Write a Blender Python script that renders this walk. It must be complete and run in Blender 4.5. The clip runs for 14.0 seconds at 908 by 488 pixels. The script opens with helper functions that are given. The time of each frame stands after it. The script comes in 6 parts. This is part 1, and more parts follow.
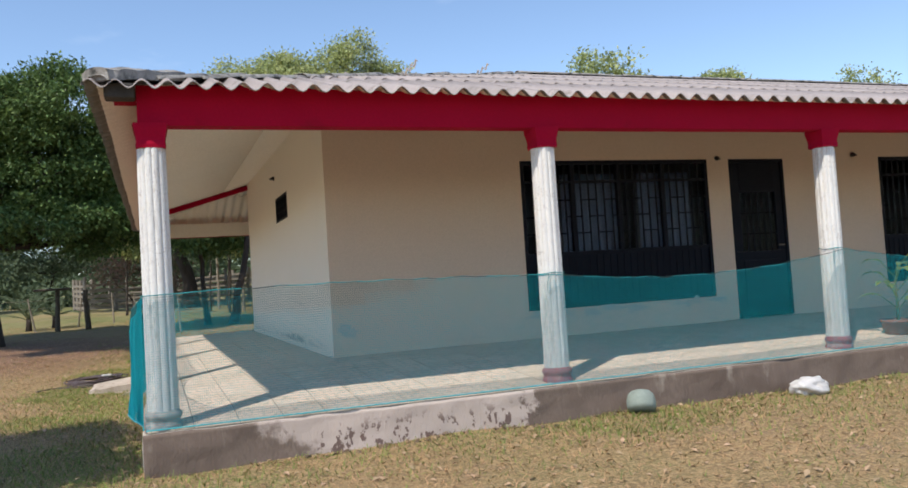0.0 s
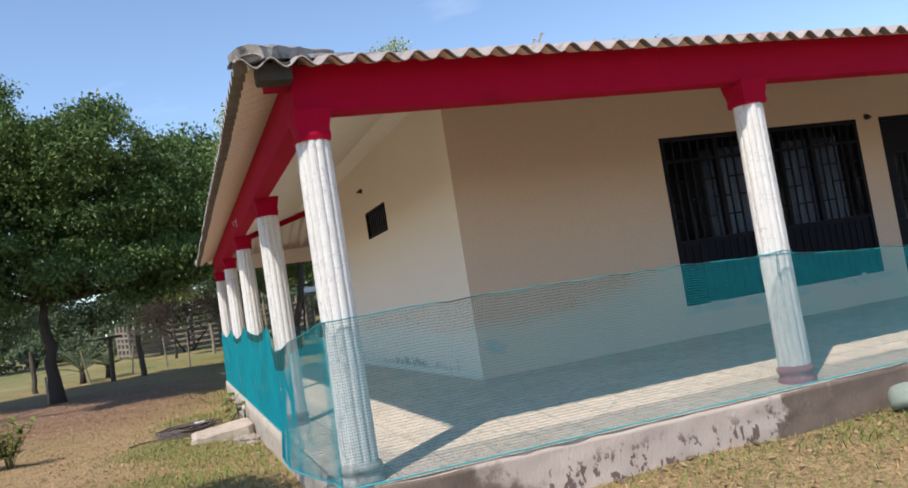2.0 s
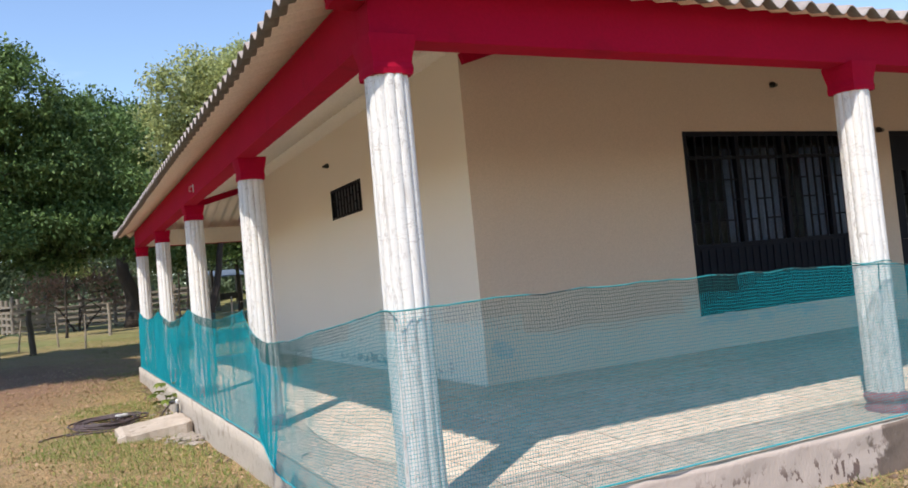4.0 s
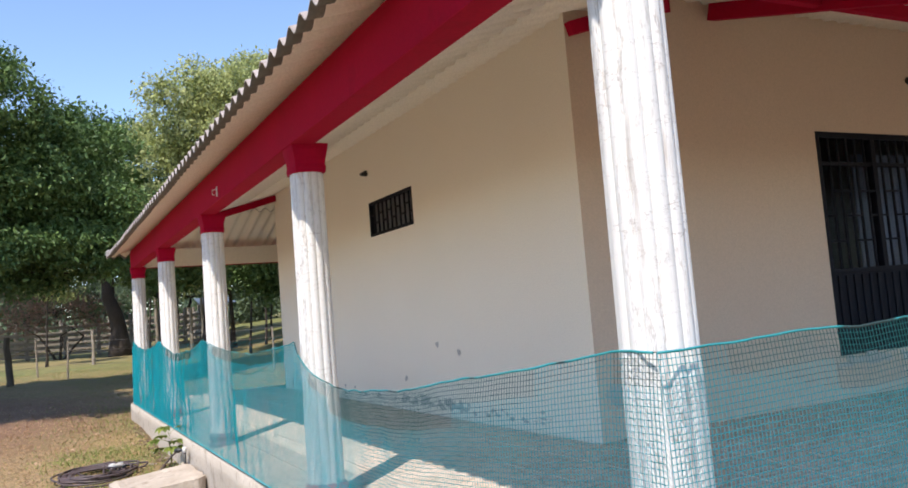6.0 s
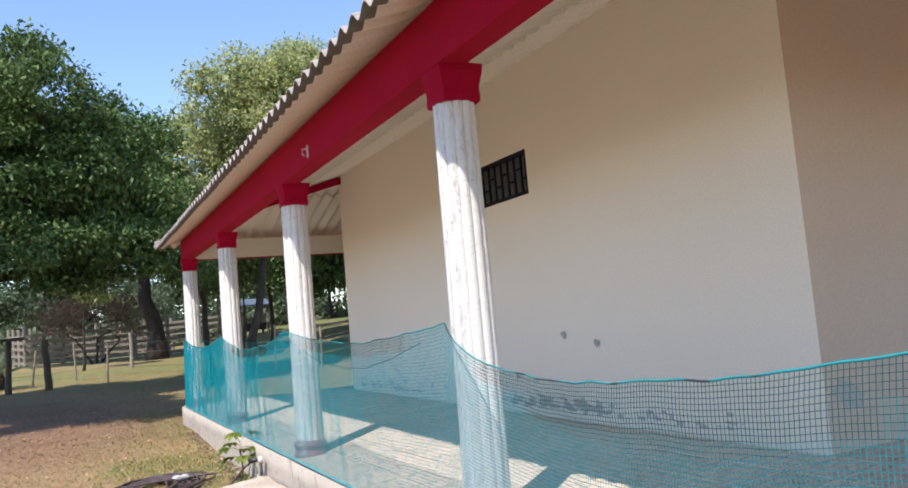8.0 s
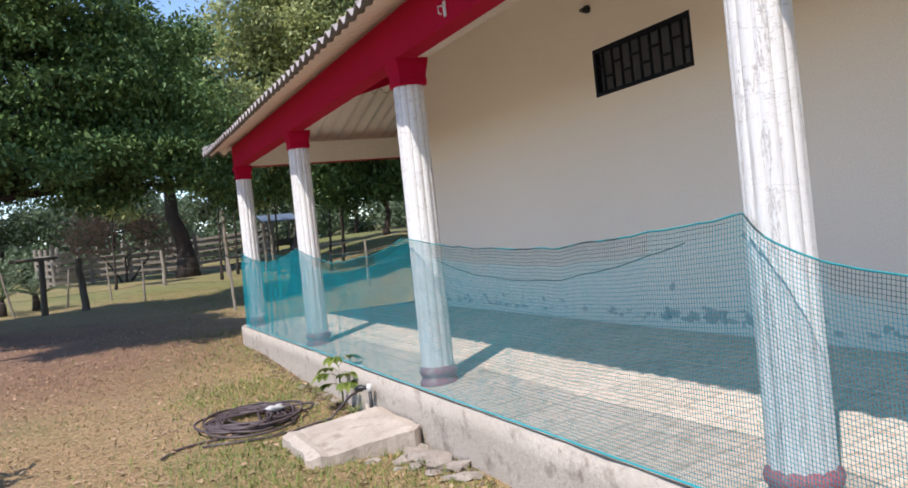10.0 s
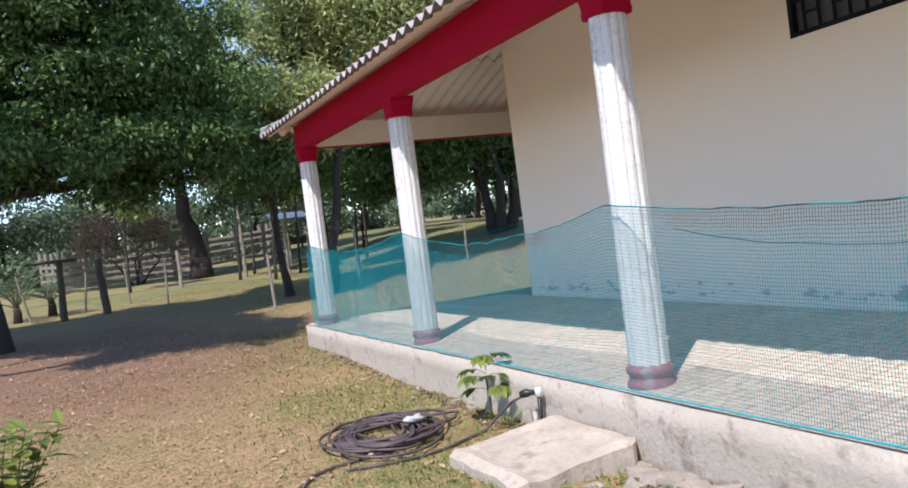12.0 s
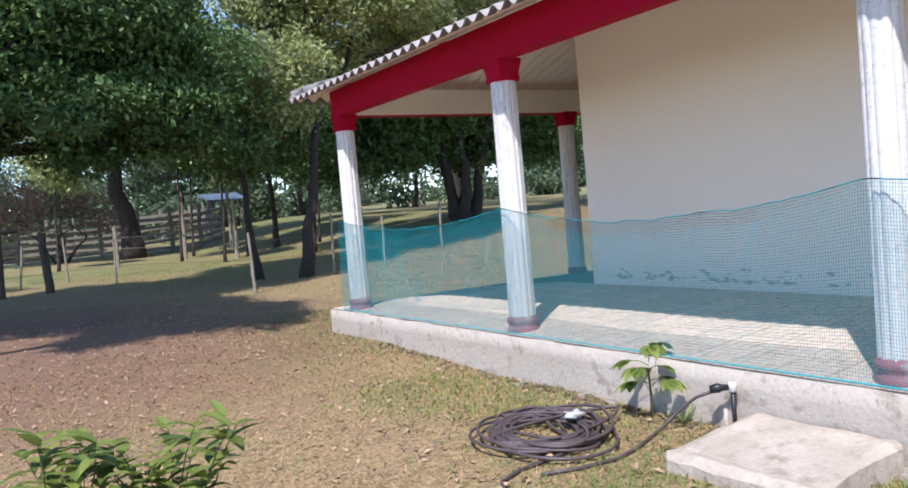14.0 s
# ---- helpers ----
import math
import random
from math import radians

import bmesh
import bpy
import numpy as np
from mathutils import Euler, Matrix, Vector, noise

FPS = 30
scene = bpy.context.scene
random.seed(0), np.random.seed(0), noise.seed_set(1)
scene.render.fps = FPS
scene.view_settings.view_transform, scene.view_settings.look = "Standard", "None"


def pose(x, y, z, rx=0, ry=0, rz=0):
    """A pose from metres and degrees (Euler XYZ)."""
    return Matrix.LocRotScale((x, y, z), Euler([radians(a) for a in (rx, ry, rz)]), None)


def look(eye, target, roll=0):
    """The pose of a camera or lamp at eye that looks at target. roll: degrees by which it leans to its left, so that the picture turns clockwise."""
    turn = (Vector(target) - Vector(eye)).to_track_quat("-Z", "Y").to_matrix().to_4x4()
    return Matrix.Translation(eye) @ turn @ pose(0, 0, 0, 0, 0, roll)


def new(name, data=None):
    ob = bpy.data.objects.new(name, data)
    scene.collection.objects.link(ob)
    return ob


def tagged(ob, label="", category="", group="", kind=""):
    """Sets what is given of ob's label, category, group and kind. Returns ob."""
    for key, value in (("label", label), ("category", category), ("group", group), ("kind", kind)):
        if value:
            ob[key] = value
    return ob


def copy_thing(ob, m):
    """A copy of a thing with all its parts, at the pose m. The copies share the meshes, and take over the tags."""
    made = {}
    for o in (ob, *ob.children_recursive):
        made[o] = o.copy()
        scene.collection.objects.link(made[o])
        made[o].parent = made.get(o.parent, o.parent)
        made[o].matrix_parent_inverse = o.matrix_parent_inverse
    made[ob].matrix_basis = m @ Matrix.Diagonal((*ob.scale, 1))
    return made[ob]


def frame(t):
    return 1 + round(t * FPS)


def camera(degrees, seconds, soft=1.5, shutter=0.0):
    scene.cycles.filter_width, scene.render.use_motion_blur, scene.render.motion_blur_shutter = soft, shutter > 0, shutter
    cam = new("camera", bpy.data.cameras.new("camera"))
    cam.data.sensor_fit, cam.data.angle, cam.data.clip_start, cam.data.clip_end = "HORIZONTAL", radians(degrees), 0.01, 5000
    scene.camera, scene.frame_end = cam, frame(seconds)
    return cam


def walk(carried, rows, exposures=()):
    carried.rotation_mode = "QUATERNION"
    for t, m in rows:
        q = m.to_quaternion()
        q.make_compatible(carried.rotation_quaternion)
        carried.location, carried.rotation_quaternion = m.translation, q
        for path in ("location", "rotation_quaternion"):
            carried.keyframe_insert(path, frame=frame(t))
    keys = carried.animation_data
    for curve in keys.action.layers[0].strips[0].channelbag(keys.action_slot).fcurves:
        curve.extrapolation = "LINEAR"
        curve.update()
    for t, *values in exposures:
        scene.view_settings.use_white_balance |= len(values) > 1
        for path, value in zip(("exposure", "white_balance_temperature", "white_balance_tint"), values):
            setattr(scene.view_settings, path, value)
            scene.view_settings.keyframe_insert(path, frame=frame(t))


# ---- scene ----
cam = camera(58.6, 14.0, 1.7)
PATH = [
    (0, (0.071, -0.106, 1.312), (0.768, 1.767, 1.395), -3.6),
    (0.5, (-0.06, 0.375, 1.339), (0.66, 2.237, 1.452), -3.6),
    (1, (-0.284, 0.751, 1.312), (0.43, 2.615, 1.429), -3.6),
    (1.5, (-0.558, 1.082, 1.351), (0.142, 2.951, 1.48), -4.9),
    (2, (-0.832, 1.487, 1.36), (-0.174, 3.371, 1.485), -9.0),
    (2.5, (-1.117, 1.788, 1.366), (-0.465, 3.675, 1.488), -8.4),
    (3, (-1.358, 2.101, 1.436), (-0.574, 3.938, 1.537), -8.1),
    (5.5, (-1.444, 4.239, 1.445), (-0.53, 6.016, 1.526), -4.4),
    (6, (-1.482, 4.676, 1.476), (-0.56, 6.443, 1.637), -4.6),
    (6.5, (-1.437, 5.066, 1.459), (-0.512, 6.82, 1.721), -4.8),
    (7, (-1.461, 5.396, 1.462), (-0.557, 7.156, 1.755), -5.3),
    (7.5, (-1.593, 5.804, 1.442), (-0.702, 7.57, 1.738), -5.2),
    (8, (-1.678, 6.187, 1.383), (-0.81, 7.98, 1.558), -5.0),
    (8.5, (-1.75, 6.587, 1.382), (-0.934, 8.411, 1.46), -5.3),
    (11, (-2.318, 8.479, 1.423), (-1.469, 10.289, 1.367), -6.9),
    (11.5, (-2.474, 8.912, 1.434), (-1.621, 10.721, 1.395), -7.3),
    (12, (-2.758, 9.264, 1.363), (-1.914, 11.076, 1.322), -7.3),
    (12.5, (-3.032, 9.599, 1.372), (-2.2, 11.415, 1.283), -8.8),
    (13, (-3.295, 10.033, 1.392), (-2.457, 11.847, 1.296), -10.1),
    (13.5, (-3.646, 10.376, 1.363), (-2.723, 12.147, 1.258), -8.6),
    (14, (-3.938, 10.684, 1.4), (-2.895, 12.389, 1.316), -5.0),
]
EXPOSURES = [
    (0.0, 0.48, 6750, 10), (1.0, 0.46, 6800, 11), (2.0, 0.57, 6750, 11), (3.0, 0.61, 6750, 11), (5.5, 0.86, 6700, 14), (6.5, 0.85, 6600, 13), (7.0, 0.70, 6600, 13), (7.5, 0.80, 6550, 13),
    (8.0, 0.90, 6500, 14), (8.5, 0.86, 6450, 15), (11.0, 0.68, 6300, 15), (11.5, 0.76, 6250, 15), (12.5, 0.85, 6150, 15), (14.0, 0.87, 5950, 15),
]
walk(cam, [(t, look(eye, target, roll)) for t, eye, target, roll in PATH], EXPOSURES)

# ---- light: one high sun from behind, and the sky ----
SUN_WAY = Vector((1.38, 1.15, -2.55)).normalized()
sun_data = bpy.data.lights.new("sun", "SUN")
sun_data.energy, sun_data.angle, sun_data.color = 3.35, radians(0.55), (1.0, 0.95, 0.87)
sun = new("sun", sun_data)
sun.matrix_world = Matrix.Translation((-10, -10, 25)) @ SUN_WAY.to_track_quat("-Z", "Y").to_matrix().to_4x4()

world = bpy.data.worlds.new("sky")
scene.world = world
world.use_nodes = True
wt = world.node_tree
wt.nodes.clear()
w_out = wt.nodes.new("ShaderNodeOutputWorld")
w_bg = wt.nodes.new("ShaderNodeBackground")
w_sky = wt.nodes.new("ShaderNodeTexSky")
w_sky.sky_type, w_sky.sun_disc = "NISHITA", False
w_sky.sun_elevation, w_sky.sun_rotation = math.asin(-SUN_WAY.z), math.atan2(-SUN_WAY.x, -SUN_WAY.y) % (2 * math.pi)
w_sky.air_density, w_sky.dust_density, w_sky.ozone_density, w_sky.altitude = 1.0, 0.2, 3.0, 800.0
w_bg.inputs["Strength"].default_value = 0.15
w_geo = wt.nodes.new("ShaderNodeTexCoord")
w_map = wt.nodes.new("ShaderNodeMapping")
w_map.inputs["Scale"].default_value = (1.6, 1.6, 5.0)
w_noise = wt.nodes.new("ShaderNodeTexNoise")
w_noise.inputs["Scale"].default_value, w_noise.inputs["Detail"].default_value = 1.5, 7.0
w_ramp = wt.nodes.new("ShaderNodeValToRGB")
w_ramp.color_ramp.elements[0].position, w_ramp.color_ramp.elements[1].position = 0.60, 1.0
w_mix = wt.nodes.new("ShaderNodeMix")
w_mix.data_type = "RGBA"
w_mix.inputs[7].default_value = (5.6, 6.2, 7.0, 1)
wt.links.new(w_geo.outputs["Generated"], w_map.inputs["Vector"])
wt.links.new(w_map.outputs[0], w_noise.inputs["Vector"])
wt.links.new(w_noise.outputs["Fac"], w_ramp.inputs[0])
wt.links.new(w_ramp.outputs[0], w_mix.inputs[0])
wt.links.new(w_sky.outputs[0], w_mix.inputs[6])
wt.links.new(w_mix.outputs[2], w_bg.inputs["Color"])
wt.links.new(w_bg.outputs[0], w_out.inputs["Surface"])


# ---- materials ----
def material(name, base, second=None, scale=6.0, rough=0.8, bump=0.15, fine=60.0, stain=None, stain_scale=1.5, stain_from=0.55, stain_to=0.7,
             stretch=(1, 1, 1), metal=0.0, island=0.0, piece=0.0, bump_size=0.01, transmit=0.0, space="Object"):
    """Two colours mixed by noise, an optional third one as stains, fine grain as bump, and a change of value from piece to piece."""
    m = bpy.data.materials.new(name)
    m.use_nodes = True
    nt = m.node_tree
    bsdf = nt.nodes["Principled BSDF"]
    bsdf.inputs["Roughness"].default_value, bsdf.inputs["Metallic"].default_value = rough, metal
    if space == "World":
        coord = nt.nodes.new("ShaderNodeNewGeometry").outputs["Position"]
    else:
        coord = nt.nodes.new("ShaderNodeTexCoord").outputs["Object"]
    mapping = nt.nodes.new("ShaderNodeMapping")
    mapping.inputs["Scale"].default_value = stretch
    nt.links.new(coord, mapping.inputs["Vector"])

    def noise_at(size, detail=5.0):
        n = nt.nodes.new("ShaderNodeTexNoise")
        n.inputs["Scale"].default_value, n.inputs["Detail"].default_value, n.inputs["Roughness"].default_value = size, detail, 0.6
        nt.links.new(mapping.outputs[0], n.inputs["Vector"])
        return n.outputs["Fac"]

    def mixed(fac, a, b):
        x = nt.nodes.new("ShaderNodeMix")
        x.data_type = "RGBA"
        nt.links.new(fac, x.inputs[0])
        for value, socket in ((a, x.inputs[6]), (b, x.inputs[7])):
            if isinstance(value, tuple):
                socket.default_value = (*value, 1)
            else:
                nt.links.new(value, socket)
        return x.outputs[2]

    def ramp(fac, low, high):
        r = nt.nodes.new("ShaderNodeMapRange")
        r.inputs["From Min"].default_value, r.inputs["From Max"].default_value = low, high
        nt.links.new(fac, r.inputs["Value"])
        return r.outputs[0]

    second = second or tuple(c * 0.8 for c in base)
    colour = mixed(ramp(noise_at(scale), 0.3, 0.7), base, second)
    colour = mixed(ramp(noise_at(fine, 3.0), 0.35, 0.75), colour, tuple(0.5 * (a + b) * 0.86 for a, b in zip(base, second)))
    if stain:
        colour = mixed(ramp(noise_at(stain_scale, 8.0), stain_from, stain_to), colour, stain)
    if island or piece:
        if island:
            rnd = nt.nodes.new("ShaderNodeNewGeometry").outputs["Random Per Island"]
        else:
            rnd = nt.nodes.new("ShaderNodeObjectInfo").outputs["Random"]
        hsv = nt.nodes.new("ShaderNodeHueSaturation")
        span = island or piece
        r = nt.nodes.new("ShaderNodeMapRange")
        r.inputs["To Min"].default_value, r.inputs["To Max"].default_value = 1 - span, 1 + span
        nt.links.new(rnd, r.inputs["Value"])
        nt.links.new(r.outputs[0], hsv.inputs["Value"])
        h = nt.nodes.new("ShaderNodeMapRange")
        h.inputs["To Min"].default_value, h.inputs["To Max"].default_value = 0.5 + 0.03 * span, 0.5 - 0.05 * span
        nt.links.new(rnd, h.inputs["Value"])
        nt.links.new(h.outputs[0], hsv.inputs["Hue"])
        nt.links.new(colour, hsv.inputs["Color"])
        colour = hsv.outputs[0]
    nt.links.new(colour, bsdf.inputs["Base Color"])
    if bump:
        b = nt.nodes.new("ShaderNodeBump")
        b.inputs["Strength"].default_value, b.inputs["Distance"].default_value = bump, bump_size
        nt.links.new(noise_at(fine, 4.0), b.inputs["Height"])
        nt.links.new(b.outputs[0], bsdf.inputs["Normal"])
    if transmit:
        t = nt.nodes.new("ShaderNodeBsdfTranslucent")
        nt.links.new(colour, t.inputs["Color"])
        add = nt.nodes.new("ShaderNodeMixShader")
        add.inputs[0].default_value = transmit
        nt.links.new(bsdf.outputs[0], add.inputs[1])
        nt.links.new(t.outputs[0], add.inputs[2])
        nt.links.new(add.outputs[0], nt.nodes["Material Output"].inputs["Surface"])
    return m


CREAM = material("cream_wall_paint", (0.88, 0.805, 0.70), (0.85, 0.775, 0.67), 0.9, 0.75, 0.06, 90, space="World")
# Front wall: cream made darker and browner to stand in for porch shade.
CREAM_SHADED = material("shade_toned_front_wall_paint", (0.65, 0.525, 0.42), (0.62, 0.495, 0.395), 0.9, 0.75, 0.06, 90, space="World")
STAIN = material("peeled_mouldy_plaster", (0.42, 0.40, 0.38), (0.53, 0.50, 0.46), 14, 0.95, 0.4, 80, space="World")
SOFFIT = material("cream_painted_roof_underside", (0.89, 0.83, 0.73), (0.85, 0.785, 0.68), 1.3, 0.85, 0.1, 60, space="World")
RED = material("crimson_beam_paint", (0.40, 0.003, 0.030), (0.34, 0.002, 0.025), 2.0, 0.9, 0.1, 50, (0.24, 0.004, 0.02), 2.5, 0.6, 0.75, space="World")
WHITE = material("worn_white_column_paint", (0.77, 0.757, 0.735), (0.69, 0.67, 0.645), 3.0, 0.75, 0.3, 50, (0.36, 0.31, 0.28), 5.0, 0.62, 0.78, stretch=(4, 4, 0.3), space="World")
MAUVE = material("faded_red_column_base_paint", (0.40, 0.11, 0.14), (0.30, 0.14, 0.14), 6, 0.8, 0.2, 60, (0.42, 0.36, 0.33), 7, 0.55, 0.7, space="World")
BARE_BASE = material("worn_grey_column_base", (0.46, 0.44, 0.41), (0.30, 0.28, 0.26), 7, 0.85, 0.4, 50, (0.20, 0.12, 0.11), 8, 0.55, 0.7, space="World")
PLINTH = material("weathered_plinth_render", (0.52, 0.455, 0.385), (0.43, 0.37, 0.305), 1.3, 0.92, 0.8, 30, (0.25, 0.20, 0.16), 6.0, 0.56, 0.70, space="World")
SLAB = material("rough_cement", (0.56, 0.475, 0.395), (0.40, 0.33, 0.265), 4.0, 0.95, 0.9, 30, (0.30, 0.24, 0.19), 9, 0.54, 0.72, space="World")
TILE = material("beige_patterned_floor_tile", (0.74, 0.63, 0.525), (0.62, 0.51, 0.41), 9, 0.75, 0.05, 70, (0.44, 0.36, 0.27), 16, 0.54, 0.66, piece=0.07, space="World")
TILE_JOINED = material("beige_floor_tile", (0.74, 0.63, 0.525), (0.62, 0.51, 0.41), 9, 0.75, 0.05, 70, (0.44, 0.36, 0.27), 16, 0.54, 0.66, island=0.07, space="World")
GROUT = material("cement_grout", (0.30, 0.26, 0.21), None, 8, 0.95, 0.3, 60, space="World")
SHEET = material("weathered_fibre_cement", (0.43, 0.37, 0.35), (0.31, 0.27, 0.255), 2.2, 0.95, 0.4, 45, (0.17, 0.15, 0.13), 3.0, 0.56, 0.72, piece=0.08, space="World")
# The outer 8.5 cm of the sheets' underside is darker.
EAVE_DARK = material("dark_eave_strip", (0.20, 0.175, 0.15), (0.12, 0.105, 0.09), 5, 0.95, 0.3, 40, space="World")
CAP = material("lichen_covered_ridge_cap", (0.36, 0.34, 0.32), (0.19, 0.18, 0.165), 9, 0.95, 0.7, 40, (0.06, 0.06, 0.055), 8, 0.52, 0.62, space="World")
IRON = material("black_painted_iron", (0.007, 0.009, 0.016), (0.010, 0.012, 0.019), 8, 0.65, 0.05, 60)
DARK_WOOD = material("rotten_dark_timber", (0.06, 0.05, 0.045), (0.03, 0.028, 0.025), 8, 0.9, 0.5, 60)
ROOM = material("dim_room_plaster", (0.45, 0.40, 0.34), None, 2, 0.9, 0.1, 40)
# Curtain cloth, made pale blue to stand in for reflections in the panes too.
CURTAIN = material("pale_curtain_and_reflection", (0.72, 0.78, 0.88), (0.66, 0.72, 0.82), 4, 0.9, 0.1, 60)
NET_DARK = material("dull_dark_net_cord", (0.028, 0.140, 0.145), (0.020, 0.10, 0.104), 3, 0.6, 0, 30, space="World")
NET = material("teal_net_cord", (0.012, 0.43, 0.51), (0.009, 0.33, 0.40), 3, 0.6, 0, 30, transmit=0.35, space="World")
ROPE = material("cyan_edge_rope", (0.015, 0.32, 0.35), (0.012, 0.22, 0.24), 3, 0.6, 0.2, 90, (0.02, 0.05, 0.05), 5.0, 0.52, 0.58, space="World")
HOSE = material("faded_black_hose", (0.115, 0.08, 0.08), (0.06, 0.045, 0.046), 9, 0.5, 0.1, 60)
PVC = material("white_pvc", (0.75, 0.73, 0.70), (0.62, 0.60, 0.56), 9, 0.5, 0.05, 40)
TIN = material("dull_tin_sheet", (0.13, 0.17, 0.22), (0.10, 0.13, 0.17), 3, 0.6, 0.1, 40)
FOOT_ROPE = material("bright_cyan_foot_rope", (0.02, 0.44, 0.52), (0.015, 0.32, 0.38), 3, 0.6, 0.2, 90, space="World")
BLACK_PLASTIC = material("black_plastic", (0.02, 0.02, 0.02), None, 9, 0.45, 0.05, 40)
BRASS = material("dull_tap_metal", (0.30, 0.26, 0.20), None, 9, 0.45, 0.1, 60, metal=0.8)
CLAY = material("terracotta", (0.30, 0.12, 0.08), (0.22, 0.09, 0.07), 8, 0.85, 0.2, 50)
POT = material("grey_green_cement_pot", (0.27, 0.31, 0.27), (0.20, 0.24, 0.21), 9, 0.85, 0.3, 50)
SACK = material("white_woven_plastic", (0.64, 0.62, 0.61), (0.50, 0.48, 0.46), 7, 0.6, 0.2, 60, (0.45, 0.38, 0.34), 6, 0.62, 0.75)
EARTH = material("crumbled_brown_earth", (0.20, 0.14, 0.09), (0.13, 0.09, 0.06), 9, 0.95, 0.5, 50, island=0.25, space="World")
STONE = material("broken_cement_lump", (0.40, 0.34, 0.285), (0.26, 0.215, 0.175), 12, 0.95, 0.9, 40, (0.22, 0.18, 0.14), 7, 0.55, 0.7, piece=0.12)
BARK = material("grey_brown_bark", (0.062, 0.046, 0.036), (0.034, 0.026, 0.021), 5, 0.95, 0.8, 30, stretch=(2, 2, 0.5), bump_size=0.03)
PALE_BARK = material("pale_weathered_wood", (0.34, 0.29, 0.23), (0.22, 0.18, 0.14), 6, 0.95, 0.6, 40, stretch=(2, 2, 0.5))
POST_WOOD = material("old_fence_wood", (0.13, 0.105, 0.08), (0.07, 0.058, 0.045), 6, 0.95, 0.6, 40, stretch=(2, 2, 0.4))
RAIL_WOOD = material("grey_corral_wood", (0.30, 0.26, 0.21), (0.20, 0.17, 0.14), 6, 0.95, 0.5, 40)
LEAF = material("dark_green_leaf", (0.128, 0.215, 0.064), (0.072, 0.132, 0.042), 0.6, 0.46, 0, 20, island=0.45, transmit=0.19, space="World")
LEAF_LIGHT = material("yellow_green_leaf", (0.46, 0.50, 0.22), (0.33, 0.39, 0.15), 0.6, 0.5, 0, 20, island=0.45, transmit=0.42, space="World")
LEAF_DRY = material("dry_brown_foliage", (0.30, 0.19, 0.14), (0.22, 0.14, 0.10), 0.6, 0.8, 0, 20, island=0.4, transmit=0.25, space="World")
# Leaf green paled to paint distance haze into the colour; the palms share it.
LEAF_FAR = material("haze_paled_foliage", (0.14, 0.19, 0.10), (0.10, 0.145, 0.075), 0.1, 0.7, 0, 5, island=0.35, transmit=0.3, space="World")
LEAF_BUSH = material("fresh_bush_leaf", (0.22, 0.28, 0.06), (0.14, 0.20, 0.042), 3, 0.45, 0, 20, island=0.35, transmit=0.4)
STEM = material("green_brown_stem", (0.12, 0.13, 0.05), (0.10, 0.08, 0.04), 9, 0.8, 0.2, 50)
STRAW = material("dry_grass_blade", (0.48, 0.335, 0.155), (0.30, 0.198, 0.092), 0.5, 0.8, 0, 20, island=0.5, transmit=0.13, space="World")
GRASS = material("green_grass_blade", (0.23, 0.29, 0.065), (0.14, 0.20, 0.042), 0.5, 0.7, 0, 20, island=0.35, transmit=0.25, space="World")
LITTER = material("fallen_dead_leaf", (0.46, 0.33, 0.20), (0.34, 0.23, 0.13), 0.5, 0.8, 0, 20, island=0.3, space="World")


